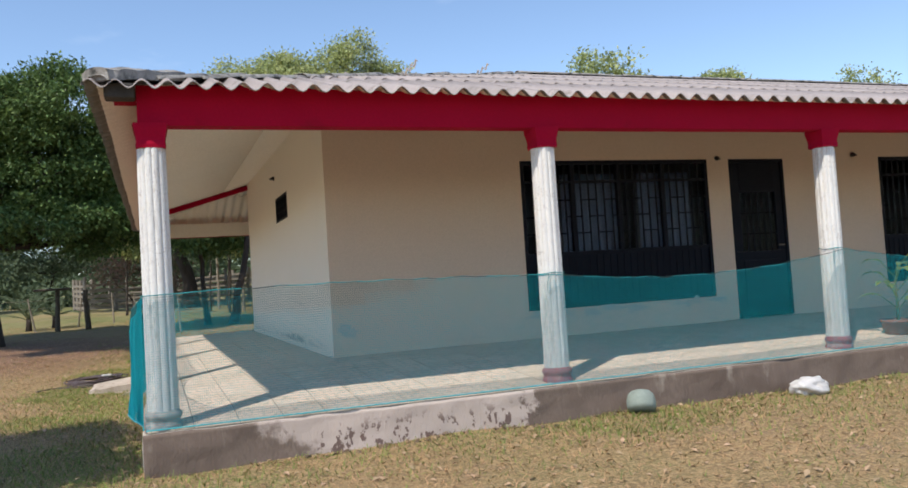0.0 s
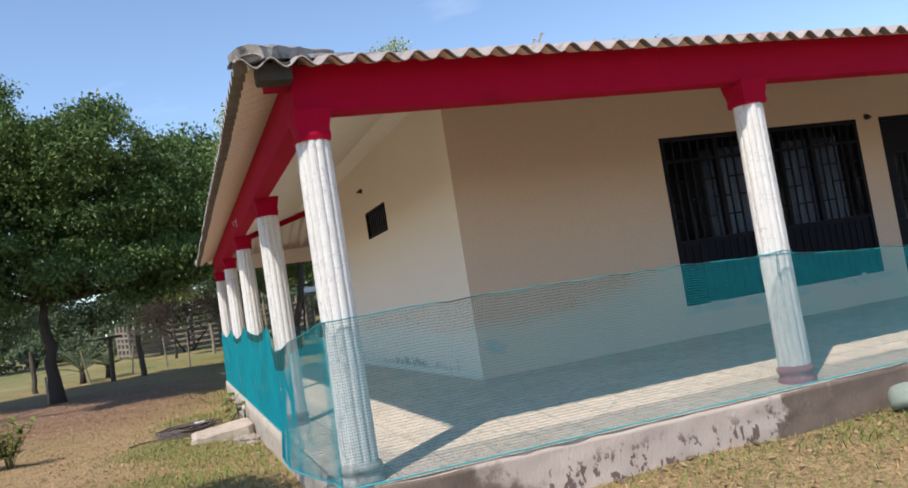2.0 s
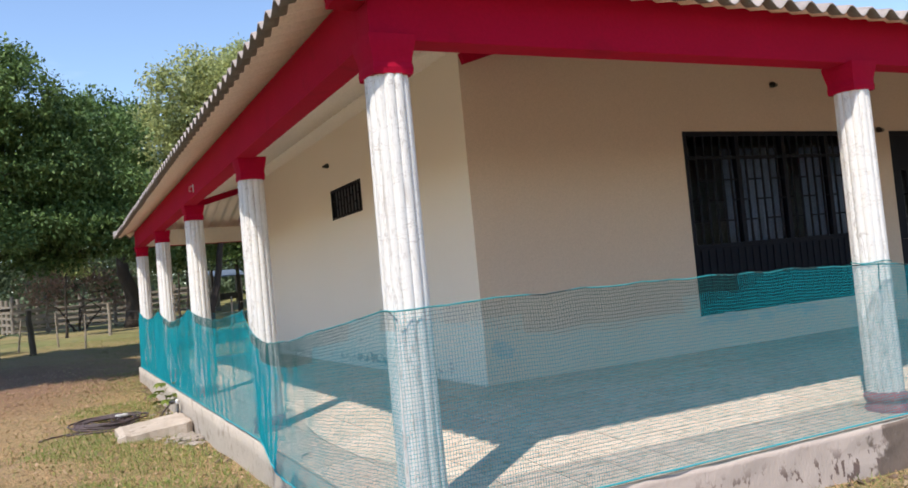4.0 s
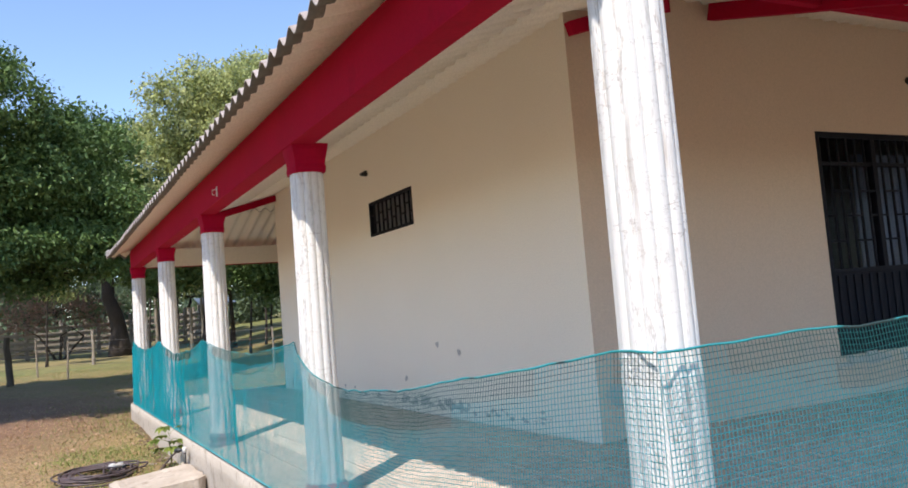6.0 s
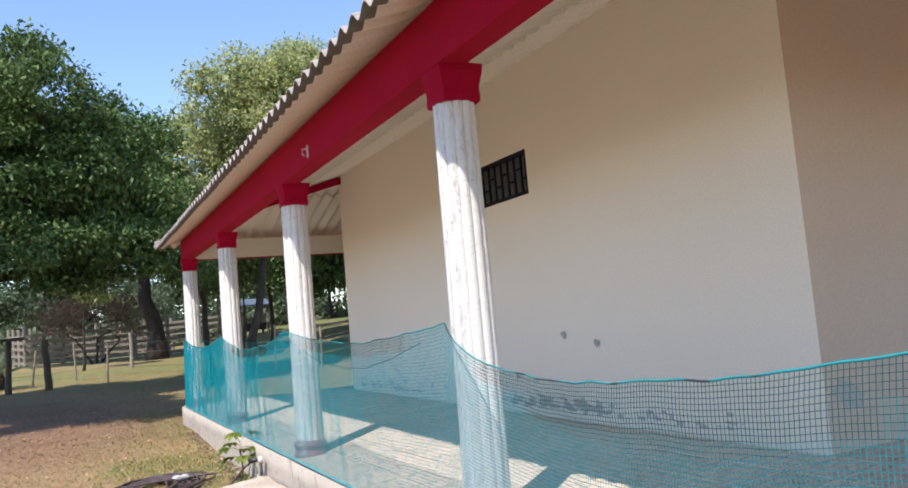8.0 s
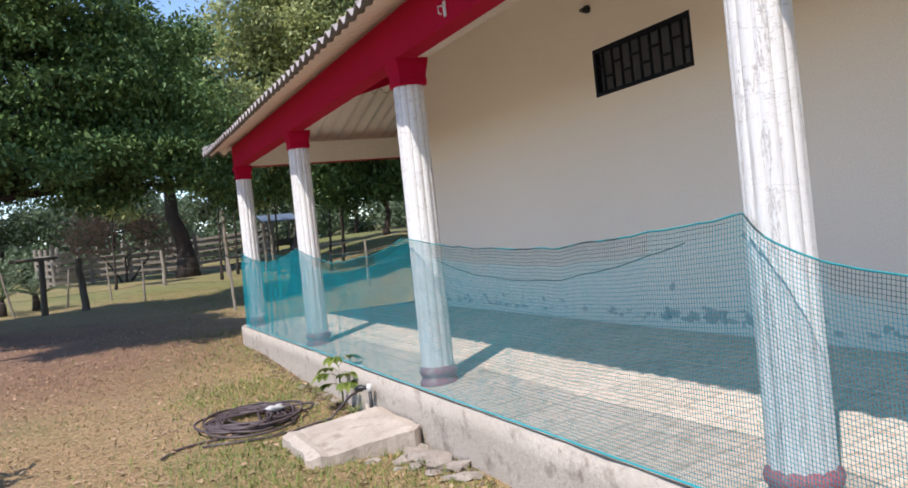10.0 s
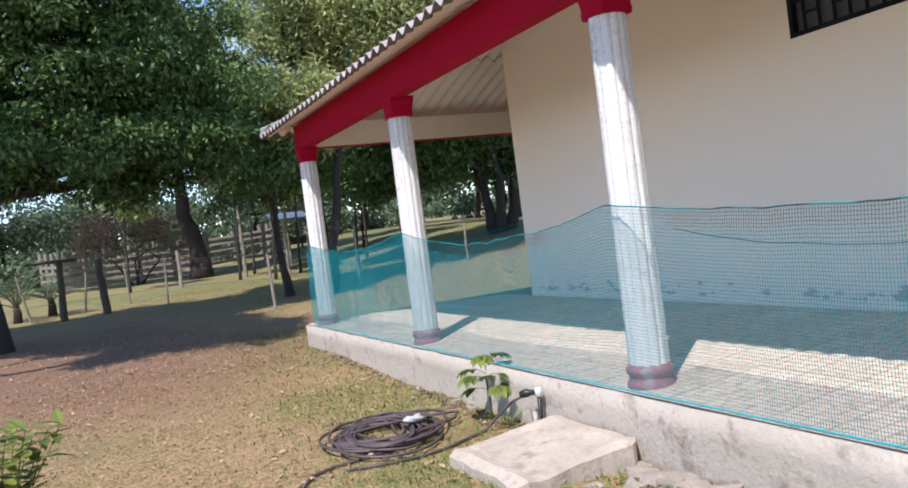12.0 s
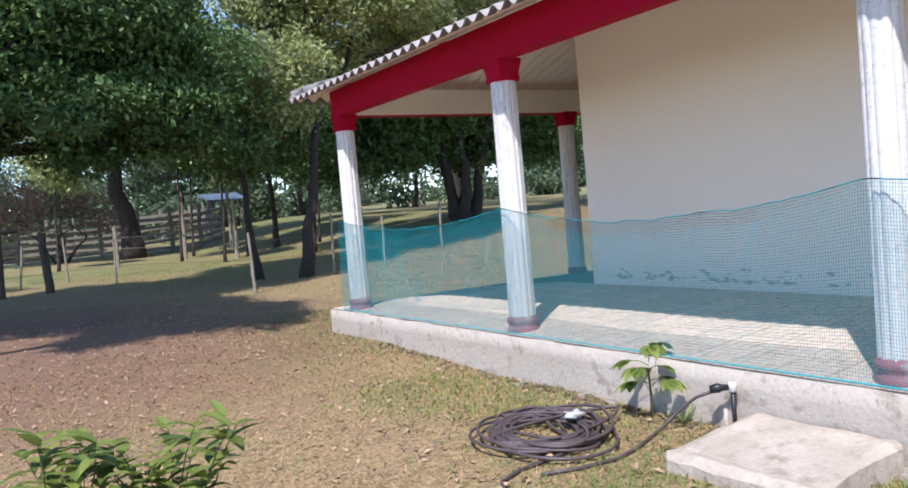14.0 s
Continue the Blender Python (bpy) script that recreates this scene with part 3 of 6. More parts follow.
def plinth():
    """A rendered kerb round the porch with a slightly uneven face."""
    bm = bmesh.new()

    def face(a, b, out):
        n, last = (int((b - a).length / 0.035), 16) if out[1] < 0 else (int((b - a).length / 0.12), 4)
        rows = []
        for k in range(last + 1):
            z = -0.2 + (FLOOR_LOW - 0.012 + 0.2) * k / last
            row = []
            for i in range(n + 1):
                p = a.lerp(b, i / n)
                w = 0.0 if i in (0, n) else 0.02 * noise.noise(Vector((p.x * 1.1, p.y * 1.1, z * 3))) + 0.009 * noise.noise(Vector((p.x * 6, p.y * 6, z * 9)))
                row.append(bm.verts.new((p.x + out[0] * w, p.y + out[1] * w, z + (0.012 * noise.noise(Vector((p.x * 3, p.y * 3, 7))) if k == last else 0))))
            rows.append(row)
        for r, s in zip(rows, rows[1:]):
            for i in range(n):
                f = bm.faces.new((r[i], r[i + 1], s[i + 1], s[i]))
                if out[1] < 0:
                    f.material_index = 1
        inner = [bm.verts.new((v.co.x - out[0] * 0.10, v.co.y - out[1] * 0.10, FLOOR_LOW - 0.006)) for v in rows[-1]]
        for i in range(n):
            bm.faces.new((rows[-1][i], rows[-1][i + 1], inner[i + 1], inner[i]))

    face(Vector((EDGE_X, EDGE_Y, 0)), Vector((RIGHT_X, EDGE_Y, 0)), (0, -1))
    face(Vector((EDGE_X, BACK_Y, 0)), Vector((EDGE_X, EDGE_Y, 0)), (-1, 0))
    face(Vector((RIGHT_X, BACK_Y, 0)), Vector((EDGE_X, BACK_Y, 0)), (0, 1))
    return bm


tagged(part("plinth", plinth(), (PLINTH, PLINTH_FRONT), smooth=True), "weathered rendered porch plinth with brown stains", "plinth", kind="structure")


def floor_base():
    bm = bmesh.new()
    xs = [EDGE_X + 0.02, 0.4, 0.8, 1.2, 1.6, 2.05, 3, 5, 8, 12, RIGHT_X]
    ys = [EDGE_Y + 0.02, 6.8, 7.2, 7.6, 8.0, 8.5, 9.4, 11, 13, 15, 17, 18.0, 18.5, 19, 19.5, BACK_Y - 0.02]
    grid = [[bm.verts.new((x, y, floor_height(x, y) - 0.008)) for y in ys] for x in xs]
    for a, b in zip(grid, grid[1:]):
        for j in range(len(ys) - 1):
            bm.faces.new((a[j], b[j], b[j + 1], a[j + 1]))
    return bm


floor = tagged(part("floor", floor_base(), GROUT), "tiled porch floor falling gently outwards", "floor", kind="structure")


# ---- columns and beams ----
def column_meshes():
    """A fluted shaft, a moulded base and a flared capital, standing on z = 0."""
    shaft = bmesh.new()
    sides, height = 96, 2.012
    rings = []
    for k in range(13):
        f = k / 12
        z = 0.125 + f * height
        r0 = 0.117 - 0.008 * f
        ring = []
        for i in range(sides):
            a = 2 * math.pi * i / sides
            flute = (0.5 - 0.5 * math.cos(12 * a)) ** 0.36
            ring.append(shaft.verts.new(((r0 - 0.010 + 0.010 * flute) * math.cos(a), (r0 - 0.010 + 0.010 * flute) * math.sin(a), z)))
        rings.append(ring)
    for a, b in zip(rings, rings[1:]):
        for i in range(sides):
            shaft.faces.new((a[i], a[(i + 1) % sides], b[(i + 1) % sides], b[i]))
    shaft.faces.new(rings[-1])
    foot = add_lathe(bmesh.new(), [(0.136, -0.02), (0.138, 0.03), (0.130, 0.042), (0.122, 0.055), (0.121, 0.07), (0.132, 0.083), (0.137, 0.105), (0.131, 0.122), (0.118, 0.130), (0.116, 0.14)], 32)
    t = 0.125 + height
    cap = bmesh.new()
    # square capital: a short neck that flares towards the beam
    rows = []
    for hw, z in ((0.108, t - 0.01), (0.112, t + 0.02), (0.108, t + 0.045), (0.110, t + 0.07), (0.126, t + 0.14), (0.130, t + 0.177)):
        ring = []
        for i in range(24):
            a = 2 * math.pi * i / 24
            s = max(abs(math.cos(a)), abs(math.sin(a)))
            k = 0.75 / s + 0.25
            ring.append(cap.verts.new((hw * k * math.cos(a), hw * k * math.sin(a), z)))
        rows.append(ring)
    for a, b in zip(rows, rows[1:]):
        for i in range(24):
            cap.faces.new((a[i], a[(i + 1) % 24], b[(i + 1) % 24], b[i]))
    cap.faces.new(rows[0][::-1])
    cap.faces.new(rows[-1])
    return shaft, foot, cap


COLUMNS = [(0.090, 6.48), (3.45, 6.505), (6.785, 6.53), (10.13, 6.53), (13.48, 6.53), (0.132, 9.79), (0.130, 13.03), (0.122, 16.30), (0.102, 19.54), (3.50, 19.56), (6.85, 19.56)]
column = base_of("porch_column", COLUMNS[0][0], COLUMNS[0][1], FLOOR_LOW)
s_bm, f_bm, c_bm = column_meshes()
part("shaft", s_bm, WHITE, column, "fluted shaft in worn white paint")
part("base", f_bm, MAUVE, column, "moulded base in faded red paint", True)
part("capital", c_bm, RED, column, "crimson flared capital")
tagged(column, "fluted white concrete porch column with crimson capital", "column", "porch columns")
for x, y in COLUMNS[1:]:
    copy_thing(column, pose(x, y, FLOOR_LOW))
# the corner column's base has lost its red paint
bare_base = next(o for o in column.children if o.name.startswith("base"))
bare_base.data = bare_base.data.copy()
bare_base.data.materials[0] = BARE_BASE
bare_base["label"] = "moulded base worn to bare grey"


def beam(x0, x1, y0, y1, inner):
    """A crimson beam whose inner face (0 none, 1 +y, 2 +x, 3 -y) is painted cream."""
    bm = box(x0, x1, y0, y1, BEAM_LOW, BEAM_TOP, 0.006)
    way = {1: Vector((0, 1, 0)), 2: Vector((1, 0, 0)), 3: Vector((0, -1, 0))}[inner]
    for f in bm.faces:
        if f.normal.dot(way) > 0.9:
            f.material_index = 1
    return bm


BX, BY = 0.0, 6.42
tagged(part("beam_front", beam(BX - 0.001, RIGHT_X - 0.1, BY, BY + 0.16, 1), (RED, SOFFIT)), "crimson-painted concrete beam over the front columns", "beam", kind="structure")
tagged(part("beam_stub", box(BX - 0.16, BX - 0.003, BY + 0.01, BY + 0.15, 2.795, 2.905, 0.006), RED), "crimson-painted end of the front beam", "beam", kind="structure")
tagged(part("beam_side", beam(BX, BX + 0.155, BY + 0.16, 19.66, 2), (RED, SOFFIT)), "crimson-painted concrete beam over the side columns", "beam", kind="structure")
tagged(part("beam_back", beam(BX + 0.155, RIGHT_X - 0.1, 19.46, 19.66, 3), (RED, SOFFIT)), "crimson-edged beam over the back columns", "beam", kind="structure")


def plank(a, b, wide, deep):
    """A straight timber between two points, hanging below them."""
    a, b = Vector(a), Vector(b)
    way = (b - a).normalized()
    side = way.cross(Vector((0, 0, 1))).normalized() * wide / 2
    down = side.cross(way).normalized() * deep
    if down.z > 0:
        down = -down
    bm = bmesh.new()
    v = [bm.verts.new(p + s * side + d * down) for p in (a, b) for s, d in ((-1, 0), (1, 0), (1, 1), (-1, 1))]
    for f in ((3, 2, 1, 0), (4, 5, 6, 7), (0, 1, 5, 4), (1, 2, 6, 5), (2, 3, 7, 6), (3, 0, 4, 7)):
        bm.faces.new([v[i] for i in f])
    bmesh.ops.recalc_face_normals(bm, faces=bm.faces)
    return bm


UNDER = 0.035


def timber(a, b, wide=0.07, deep=0.11, label="crimson roof rafter"):
    pa, pb = (a[0], a[1], roof_height(*a) - UNDER), (b[0], b[1], roof_height(*b) - UNDER)
    tagged(part("rafter", plank(pa, pb, wide, deep), RED), label, "rafter", "porch rafters", "structure")


timber((0.21, 17.42), (1.99, 17.42), 0.06, 0.10, "crimson rafter sloping from the wall to the side beam")
tagged(part("rafter", plank((2.0, WALL_Y - 0.035, 3.48), (2.80, WALL_Y - 0.035, 3.74), 0.06, 0.10), RED), "crimson timber along the sloping wall top", "rafter", "porch rafters", "structure")
tagged(part("rafter", box(2.0, RIGHT_X - 2.1, 8.27, 8.33, 3.355, 3.455), RED), "crimson purlin along the porch roof", "rafter", "porch rafters", "structure")
timber((0.28, 6.74), (2.74, 9.20), 0.06, 0.13, "crimson hip rafter")
timber((0.36, 6.70), (2.86, 9.20), 0.06, 0.13, "crimson hip rafter")
for cx in (3.435, 6.785, 10.13):
    timber((cx, 6.68), (cx, 9.28), 0.08, 0.13)


# ---- roof: corrugated sheets, lapped in rows ----
WAVE, AMP, THICK = 0.182, 0.031, 0.010
roof = base_of("roof", 0, 0, 0)
tagged(roof, "hipped roof of weathered corrugated fibre-cement sheets", "roof", kind="structure")


def sheet(along0, along1, up0, up1, lift, slope_of, limit_of):
    """One sheet: waves across (along), straight up the slope, cut where limit_of(along) ends it. slope_of turns (along, up, height) into a place."""
    n = max(1, round((along1 - along0) / WAVE * 8))
    top, low = [], []
    stations = 3 if up0 < 0.05 else 2
    for i in range(n + 1):
        a = along0 + (along1 - along0) * i / n
        end = max(min(up1, limit_of(a)), up0 + 0.02)
        wave = AMP * math.sin(2 * math.pi * a / WAVE)
        for u in (up0, min(up0 + 0.085, end - 0.004), end) if stations == 3 else (up0, end):
            h = EAVE_Z + PITCH * u + wave + lift * (1 if u == up0 else 0.0)
            top.append(slope_of(a, u, h))
            low.append(slope_of(a, u, h - THICK))
    k = stations * (n + 1)
    verts = np.array(top + low)
    faces, mats = [], []
    for i in range(n):
        for g in range(stations - 1):
            a, b = stations * i + g, stations * (i + 1) + g
            faces.append((a, b, b + 1, a + 1)); mats.append(0)
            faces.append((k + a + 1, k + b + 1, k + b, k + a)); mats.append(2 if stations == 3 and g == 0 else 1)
        a, b = stations * i, stations * (i + 1)
        faces.append((k + a, k + b, b, a)); mats.append(0)
        a, b = a + stations - 1, b + stations - 1
        faces.append((a, b, k + b, k + a)); mats.append(0)
    for i, flip in ((0, 0), (n, 1)):
        for g in range(stations - 1):
            a = stations * i + g
            f = (a, a + 1, k + a + 1, k + a)
            faces.append(f[::-1] if flip else f); mats.append(0)
    ob = mesh_from_arrays("roof_sheet", verts, np.array(faces), SHEET, roof, True)
    ob.data.materials.append(SOFFIT)
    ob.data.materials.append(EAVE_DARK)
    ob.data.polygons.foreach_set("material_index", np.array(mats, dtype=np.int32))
    return ob


def roof_side(start, stop, slope_of, limit_of, rows):
    wide = WAVE * 5
    for r in range(rows):
        u0, u1 = r * 1.72, (r + 1) * 1.72 + 0.12
        a = start
        while a < stop - 0.05:
            b = min(a + wide, stop)
            if max(limit_of(a), limit_of(b)) > u0 + 0.1:
                sheet(a, b, u0 - (0.0 if r else random.uniform(0, 0.015)), u1, 0.016 if r else 0.0, slope_of, limit_of)
            a = b


roof_side(EAVE_X, RIGHT_X, lambda a, u, h: (a, EAVE_Y + u, h), lambda a: min(RISE, a - EAVE_X), 4)
roof_side(EAVE_Y, EAVE_BACK, lambda a, u, h: (EAVE_X + u, a, h), lambda a: min(RISE, a - EAVE_Y, EAVE_BACK - a), 4)
roof_side(EAVE_X, RIGHT_X, lambda a, u, h: (a, EAVE_BACK - u, h), lambda a: min(RISE, a - EAVE_X), 4)


def cap_tile(length, r0, r1):
    """A half-round cap, wider at its lower end, lying along +x."""
    bm = bmesh.new()
    rings = []
    for x, r in ((0, r0), (length * 0.06, r0 * 0.97), (length * 0.5, (r0 + r1) / 2), (length, r1)):
        for inset in (0.0, 0.014):
            rings.append([bm.verts.new((x, (r - inset) * math.cos(math.pi * k / 10), (r - inset) * 0.40 * math.sin(math.pi * k / 10) + 0.008 * noise.noise(Vector((x * 7, k * 0.9, 3))))) for k in range(11)])
    outer, inner = rings[0::2], rings[1::2]
    for a, b in zip(outer, outer[1:]):
        for k in range(10):
            bm.faces.new((a[k], b[k], b[k + 1], a[k + 1]))
    for a, b in zip(inner, inner[1:]):
        for k in range(10):
            bm.faces.new((a[k + 1], b[k + 1], b[k], a[k]))
    for a, b in ((outer[0], inner[0]), (inner[-1], outer[-1])):
        for k in range(10):
            bm.faces.new((a[k], a[k + 1], b[k + 1], b[k]))
    return bm


cap_me = part("ridge_cap", cap_tile(0.62, 0.135, 0.115), CAP, roof, smooth=True)
hip_len = Vector((RISE, RISE, RISE * PITCH)).length
first = True
for corner, way in ((Vector((EAVE_X + 0.06, EAVE_Y + 0.06, EAVE_Z - 0.015)), Vector((1, 1, PITCH))), (Vector((EAVE_X + 0.06, EAVE_BACK - 0.06, EAVE_Z - 0.015)), Vector((1, -1, PITCH)))):
    way.normalize()
    d = 0.0
    while d < hip_len - 0.5:
        ob = cap_me if first else new("ridge_cap", cap_me.data)
        ob.parent = roof
        first = False
        side = Vector((0, 0, 1)).cross(way).normalized()
        up = way.cross(side)
        tilt = random.uniform(-0.04, 0.04)
        m = Matrix((way, side, up)).transposed().to_4x4()
        ob.matrix_basis = Matrix.Translation(corner + way * d + Vector((0, 0, 0.02 + random.uniform(0, 0.012)))) @ m @ Matrix.Rotation(tilt, 4, "Z") @ Matrix.Rotation(random.uniform(-0.05, 0.02), 4, "Y")
        d += 0.52


def end_slab():
    """A thick rough slab of mortar and tile that closes the foot of a hip, lying along +x."""
    bm = bmesh.new()
    n, m = 14, 6
    def spot(i, j, top):
        x, y = 0.84 * i / n, (0.13 - 0.03 * i / n) * (2 * j / m - 1)
        k = Vector((x * 6, y * 9, 4 if top else 9))
        crown = 0.030 * (1 - (2 * j / m - 1) ** 2)
        edge = 0.014 * noise.noise(k * 1.7) if i in (0, n) or j in (0, m) else 0.0
        return (x + edge, y + edge, (0.045 + crown + 0.014 * noise.noise(k) + 0.008 * noise.noise(k * 3)) if top else -0.03 + 0.012 * noise.noise(k))
    hi, lo = ([[bm.verts.new(spot(i, j, top)) for j in range(m + 1)] for i in range(n + 1)] for top in (True, False))
    for i in range(n):
        for j in range(m):
            bm.faces.new((hi[i][j], hi[i + 1][j], hi[i + 1][j + 1], hi[i][j + 1]))
            bm.faces.new((lo[i][j + 1], lo[i + 1][j + 1], lo[i + 1][j], lo[i][j]))
        bm.faces.new((lo[i][0], lo[i + 1][0], hi[i + 1][0], hi[i][0]))
        bm.faces.new((hi[i][m], hi[i + 1][m], lo[i + 1][m], lo[i][m]))
    for j in range(m):
        bm.faces.new((hi[0][j], hi[0][j + 1], lo[0][j + 1], lo[0][j]))
        bm.faces.new((lo[n][j], lo[n][j + 1], hi[n][j + 1], hi[n][j]))
    return bm


for cx, cy, turn in ((EAVE_X + 0.07, EAVE_Y + 0.07, 45), (EAVE_X + 0.07, EAVE_BACK - 0.07, -45)):
    end_cap = part("end_cap", end_slab(), CAP, roof, "thick lichen-covered end slab")
    end_cap.matrix_basis = pose(cx, cy, EAVE_Z + 0.052, 0, -10, turn)
x = EAVE_X + RISE - 0.2
while x < RIGHT_X:
    ob = new("ridge_cap", cap_me.data)
    ob.parent = roof
    ob.matrix_basis = pose(x, RIDGE_Y, EAVE_Z + PITCH * RISE + 0.02, 0, random.uniform(-1, 1), 0)
    x += 0.55
# the rotten end block under the corner cap
part("corner_block", box(EAVE_X + 0.12, EAVE_X + 0.335, EAVE_Y + 0.06, EAVE_Y + 0.22, EAVE_Z - 0.095, EAVE_Z + 0.02, 0.02), DARK_WOOD, roof, "rotten dark timber end")


# ---- windows, door, vent ----
def barred_window(name, x0, x1, z0, z1, label):
    """A black iron window: frame, mullions, a solid foot panel, bars with cross ties, glass behind."""
    w = base_of(name, x0, WALL_Y, z0)
    wide, high, f = x1 - x0, z1 - z0, 0.055
    frame_bm = bmesh.new()
    add_box(frame_bm, 0, f, 0.0, 0.07, 0, high, 0.004)
    add_box(frame_bm, wide - f, wide, 0.0, 0.07, 0, high, 0.004)
    add_box(frame_bm, f, wide - f, 0.0, 0.07, high - f, high, 0.004)
    add_box(frame_bm, f, wide - f, 0.0, 0.07, 0, f, 0.004)
    part("window_frame", frame_bm, IRON, w)
    foot, transom = 0.70, high - 0.30
    part("transom", box(f, wide - f, 0.005, 0.06, transom, transom + 0.035, 0.003), IRON, w)
    part("rail", box(f, wide - f, 0.005, 0.06, foot, foot + 0.04, 0.003), IRON, w)
    bm = box(f, wide - f, 0.03, 0.045, f, foot)
    x = f + 0.06
    while x < wide - f - 0.05:
        add_box(bm, x, x + 0.03, 0.018, 0.03, f + 0.02, foot - 0.02, 0.004)
        x += 0.105
    part("foot_panel", bm, IRON, w, "solid black sheet-iron panel")
    sashes = 4
    for i in range(1, sashes):
        xm = f + (wide - 2 * f) * i / sashes
        part("mullion", box(xm - 0.03, xm + 0.03, 0.0, 0.065, foot + 0.04, high - f, 0.004), IRON, w)
    bar = None
    n = round((wide - 2 * f) / 0.12)
    step = (wide - 2 * f) / n
    for i in range(1, n):
        ob = part("bar", box(-0.009, 0.009, 0.008, 0.026, foot + 0.04, high - f), IRON, w) if bar is None else new("bar", bar.data)
        bar = bar or ob
        ob.parent = w
        ob.matrix_basis = pose(f + step * i, 0, 0)
    tie = None
    for i in range(n):
        for k, z in enumerate((foot + 0.28, foot + 0.50, foot + 0.72)):
            if (i + k) % 3 == 2:
                continue
            ob = part("tie", box(0, step, 0.010, 0.024, -0.009, 0.009), IRON, w) if tie is None else new("tie", tie.data)
            tie = tie or ob
            ob.parent = w
            ob.matrix_basis = pose(f + step * i, 0, z)
    for i in range(sashes):
        a, b = f + (wide - 2 * f) * i / sashes, f + (wide - 2 * f) * (i + 1) / sashes
        p = part("pane", box(a + 0.002, b - 0.002, 0.047, 0.052, foot + 0.002, high - f - 0.002), GLASS, w)
        p.visible_shadow = False
    return tagged(w, label, "window", kind="structure")


barred_window("window_1", *W1, "wide black iron window with bars and solid foot panel")
barred_window("window_2", *W2, "black iron window with bars beside the door")


def curtain(x0, x1, z0, z1, y):
    bm = bmesh.new()
    n = int((x1 - x0) / 0.02)
    rows = [[bm.verts.new((x0 + (x1 - x0) * i / n, y + 0.03 * math.sin(i * 0.9) + 0.012 * math.sin(i * 0.37), z)) for i in range(n + 1)] for z in (z0, (z0 + z1) / 2, z1)]
    for a, b in zip(rows, rows[1:]):
        for i in range(n):
            bm.faces.new((a[i], a[i + 1], b[i + 1], b[i]))
    bmesh.ops.solidify(bm, geom=bm.faces[:], thickness=0.004)
    return bm


tagged(part("curtain", curtain(5.20, 6.05, 1.1, 2.6, WALL_Y + 0.14), CURTAIN, smooth=True), "pale curtain behind the barred window, also standing in for reflections", "curtain")
tagged(part("curtain", curtain(6.40, 7.25, 1.1, 2.6, WALL_Y + 0.14), CURTAIN, smooth=True), "pale curtain behind the barred window, also standing in for reflections", "curtain")


def front_door():
    x0, x1, z0, z1 = D1
    d = base_of("door_1", x0, WALL_Y, z0)
    wide, high, f = x1 - x0, z1 - z0, 0.05
    bm = box(0, f, 0, 0.09, 0, high, 0.004)
    add_box(bm, wide - f, wide, 0, 0.09, 0, high, 0.004)
    add_box(bm, f, wide - f, 0, 0.09, high - f, high, 0.004)
    part("door_frame", bm, IRON, d)
    leaf = bmesh.new()
    add_box(leaf, f + 0.004, wide - f - 0.004, 0.02, 0.06, 0.01, 0.95, 0.004)
    for a, b in ((f + 0.004, f + 0.13), (wide - f - 0.13, wide - f - 0.004)):
        add_box(leaf, a, b, 0.02, 0.06, 0.952, high - f - 0.004, 0.004)
    add_box(leaf, f + 0.132, wide - f - 0.132, 0.02, 0.06, 1.80, high - f - 0.004, 0.004)
    part("leaf", leaf, IRON, d, "black sheet-iron door leaf")
    pane = part("pane", box(f + 0.13, wide - f - 0.13, 0.045, 0.05, 0.952, 1.80), GLASS, d)
    pane.visible_shadow = False
    for i in range(1, 6):
        xm = f + 0.13 + (wide - 2 * f - 0.26) * i / 6
        part("bar", box(xm - 0.008, xm + 0.008, 0.022, 0.038, 0.95, 1.80), IRON, d)
    for z in (1.2, 1.5):
        part("tie", box(f + 0.13, wide - f - 0.13, 0.024, 0.036, z - 0.008, z + 0.008), IRON, d)
    part("panel", box(f + 0.12, wide - f - 0.12, 0.008, 0.0195, 0.15, 0.82, 0.006), IRON, d)
    part("handle", tube([(wide - f - 0.07, 0.02, 1.02), (wide - f - 0.07, -0.04, 1.02), (wide - f - 0.17, -0.04, 1.02)], 0.009, 8), BRASS, d, "dull metal handle")
    tagged(d, "closed black sheet-iron door with barred glass", "door", kind="structure")


front_door()


def vent_grille():
    y0, y1, z0, z1 = VENT
    v = base_of("window_3", WALL_X, y0, z0)
    wide, high, f = y1 - y0, z1 - z0, 0.035
    bm = box(0.0, 0.06, 0, f, 0, high, 0.003)
    add_box(bm, 0.0, 0.06, wide - f, wide, 0, high, 0.003)
    add_box(bm, 0.0, 0.06, f, wide - f, 0, f, 0.003)
    add_box(bm, 0.0, 0.06, f, wide - f, high - f, high, 0.003)
    part("window_frame", bm, IRON, v)
    for i in range(1, 10):
        ym = wide * i / 10
        part("bar", box(0.012, 0.028, ym - 0.009, ym + 0.009, f, high - f), IRON, v)
    for i in range(10):
        z = high * (0.62 if i % 2 else 0.38)
        part("tie", box(0.013, 0.027, wide * i / 10 + 0.009, wide * (i + 1) / 10 - 0.009, z - 0.009, z + 0.009), IRON, v)
    p = part("pane", box(0.05, 0.055, f, wide - f, f, high - f), FROSTED, v)
    p.visible_shadow = False
    tagged(v, "small black iron grille high in the side wall", "window", kind="structure")


vent_grille()


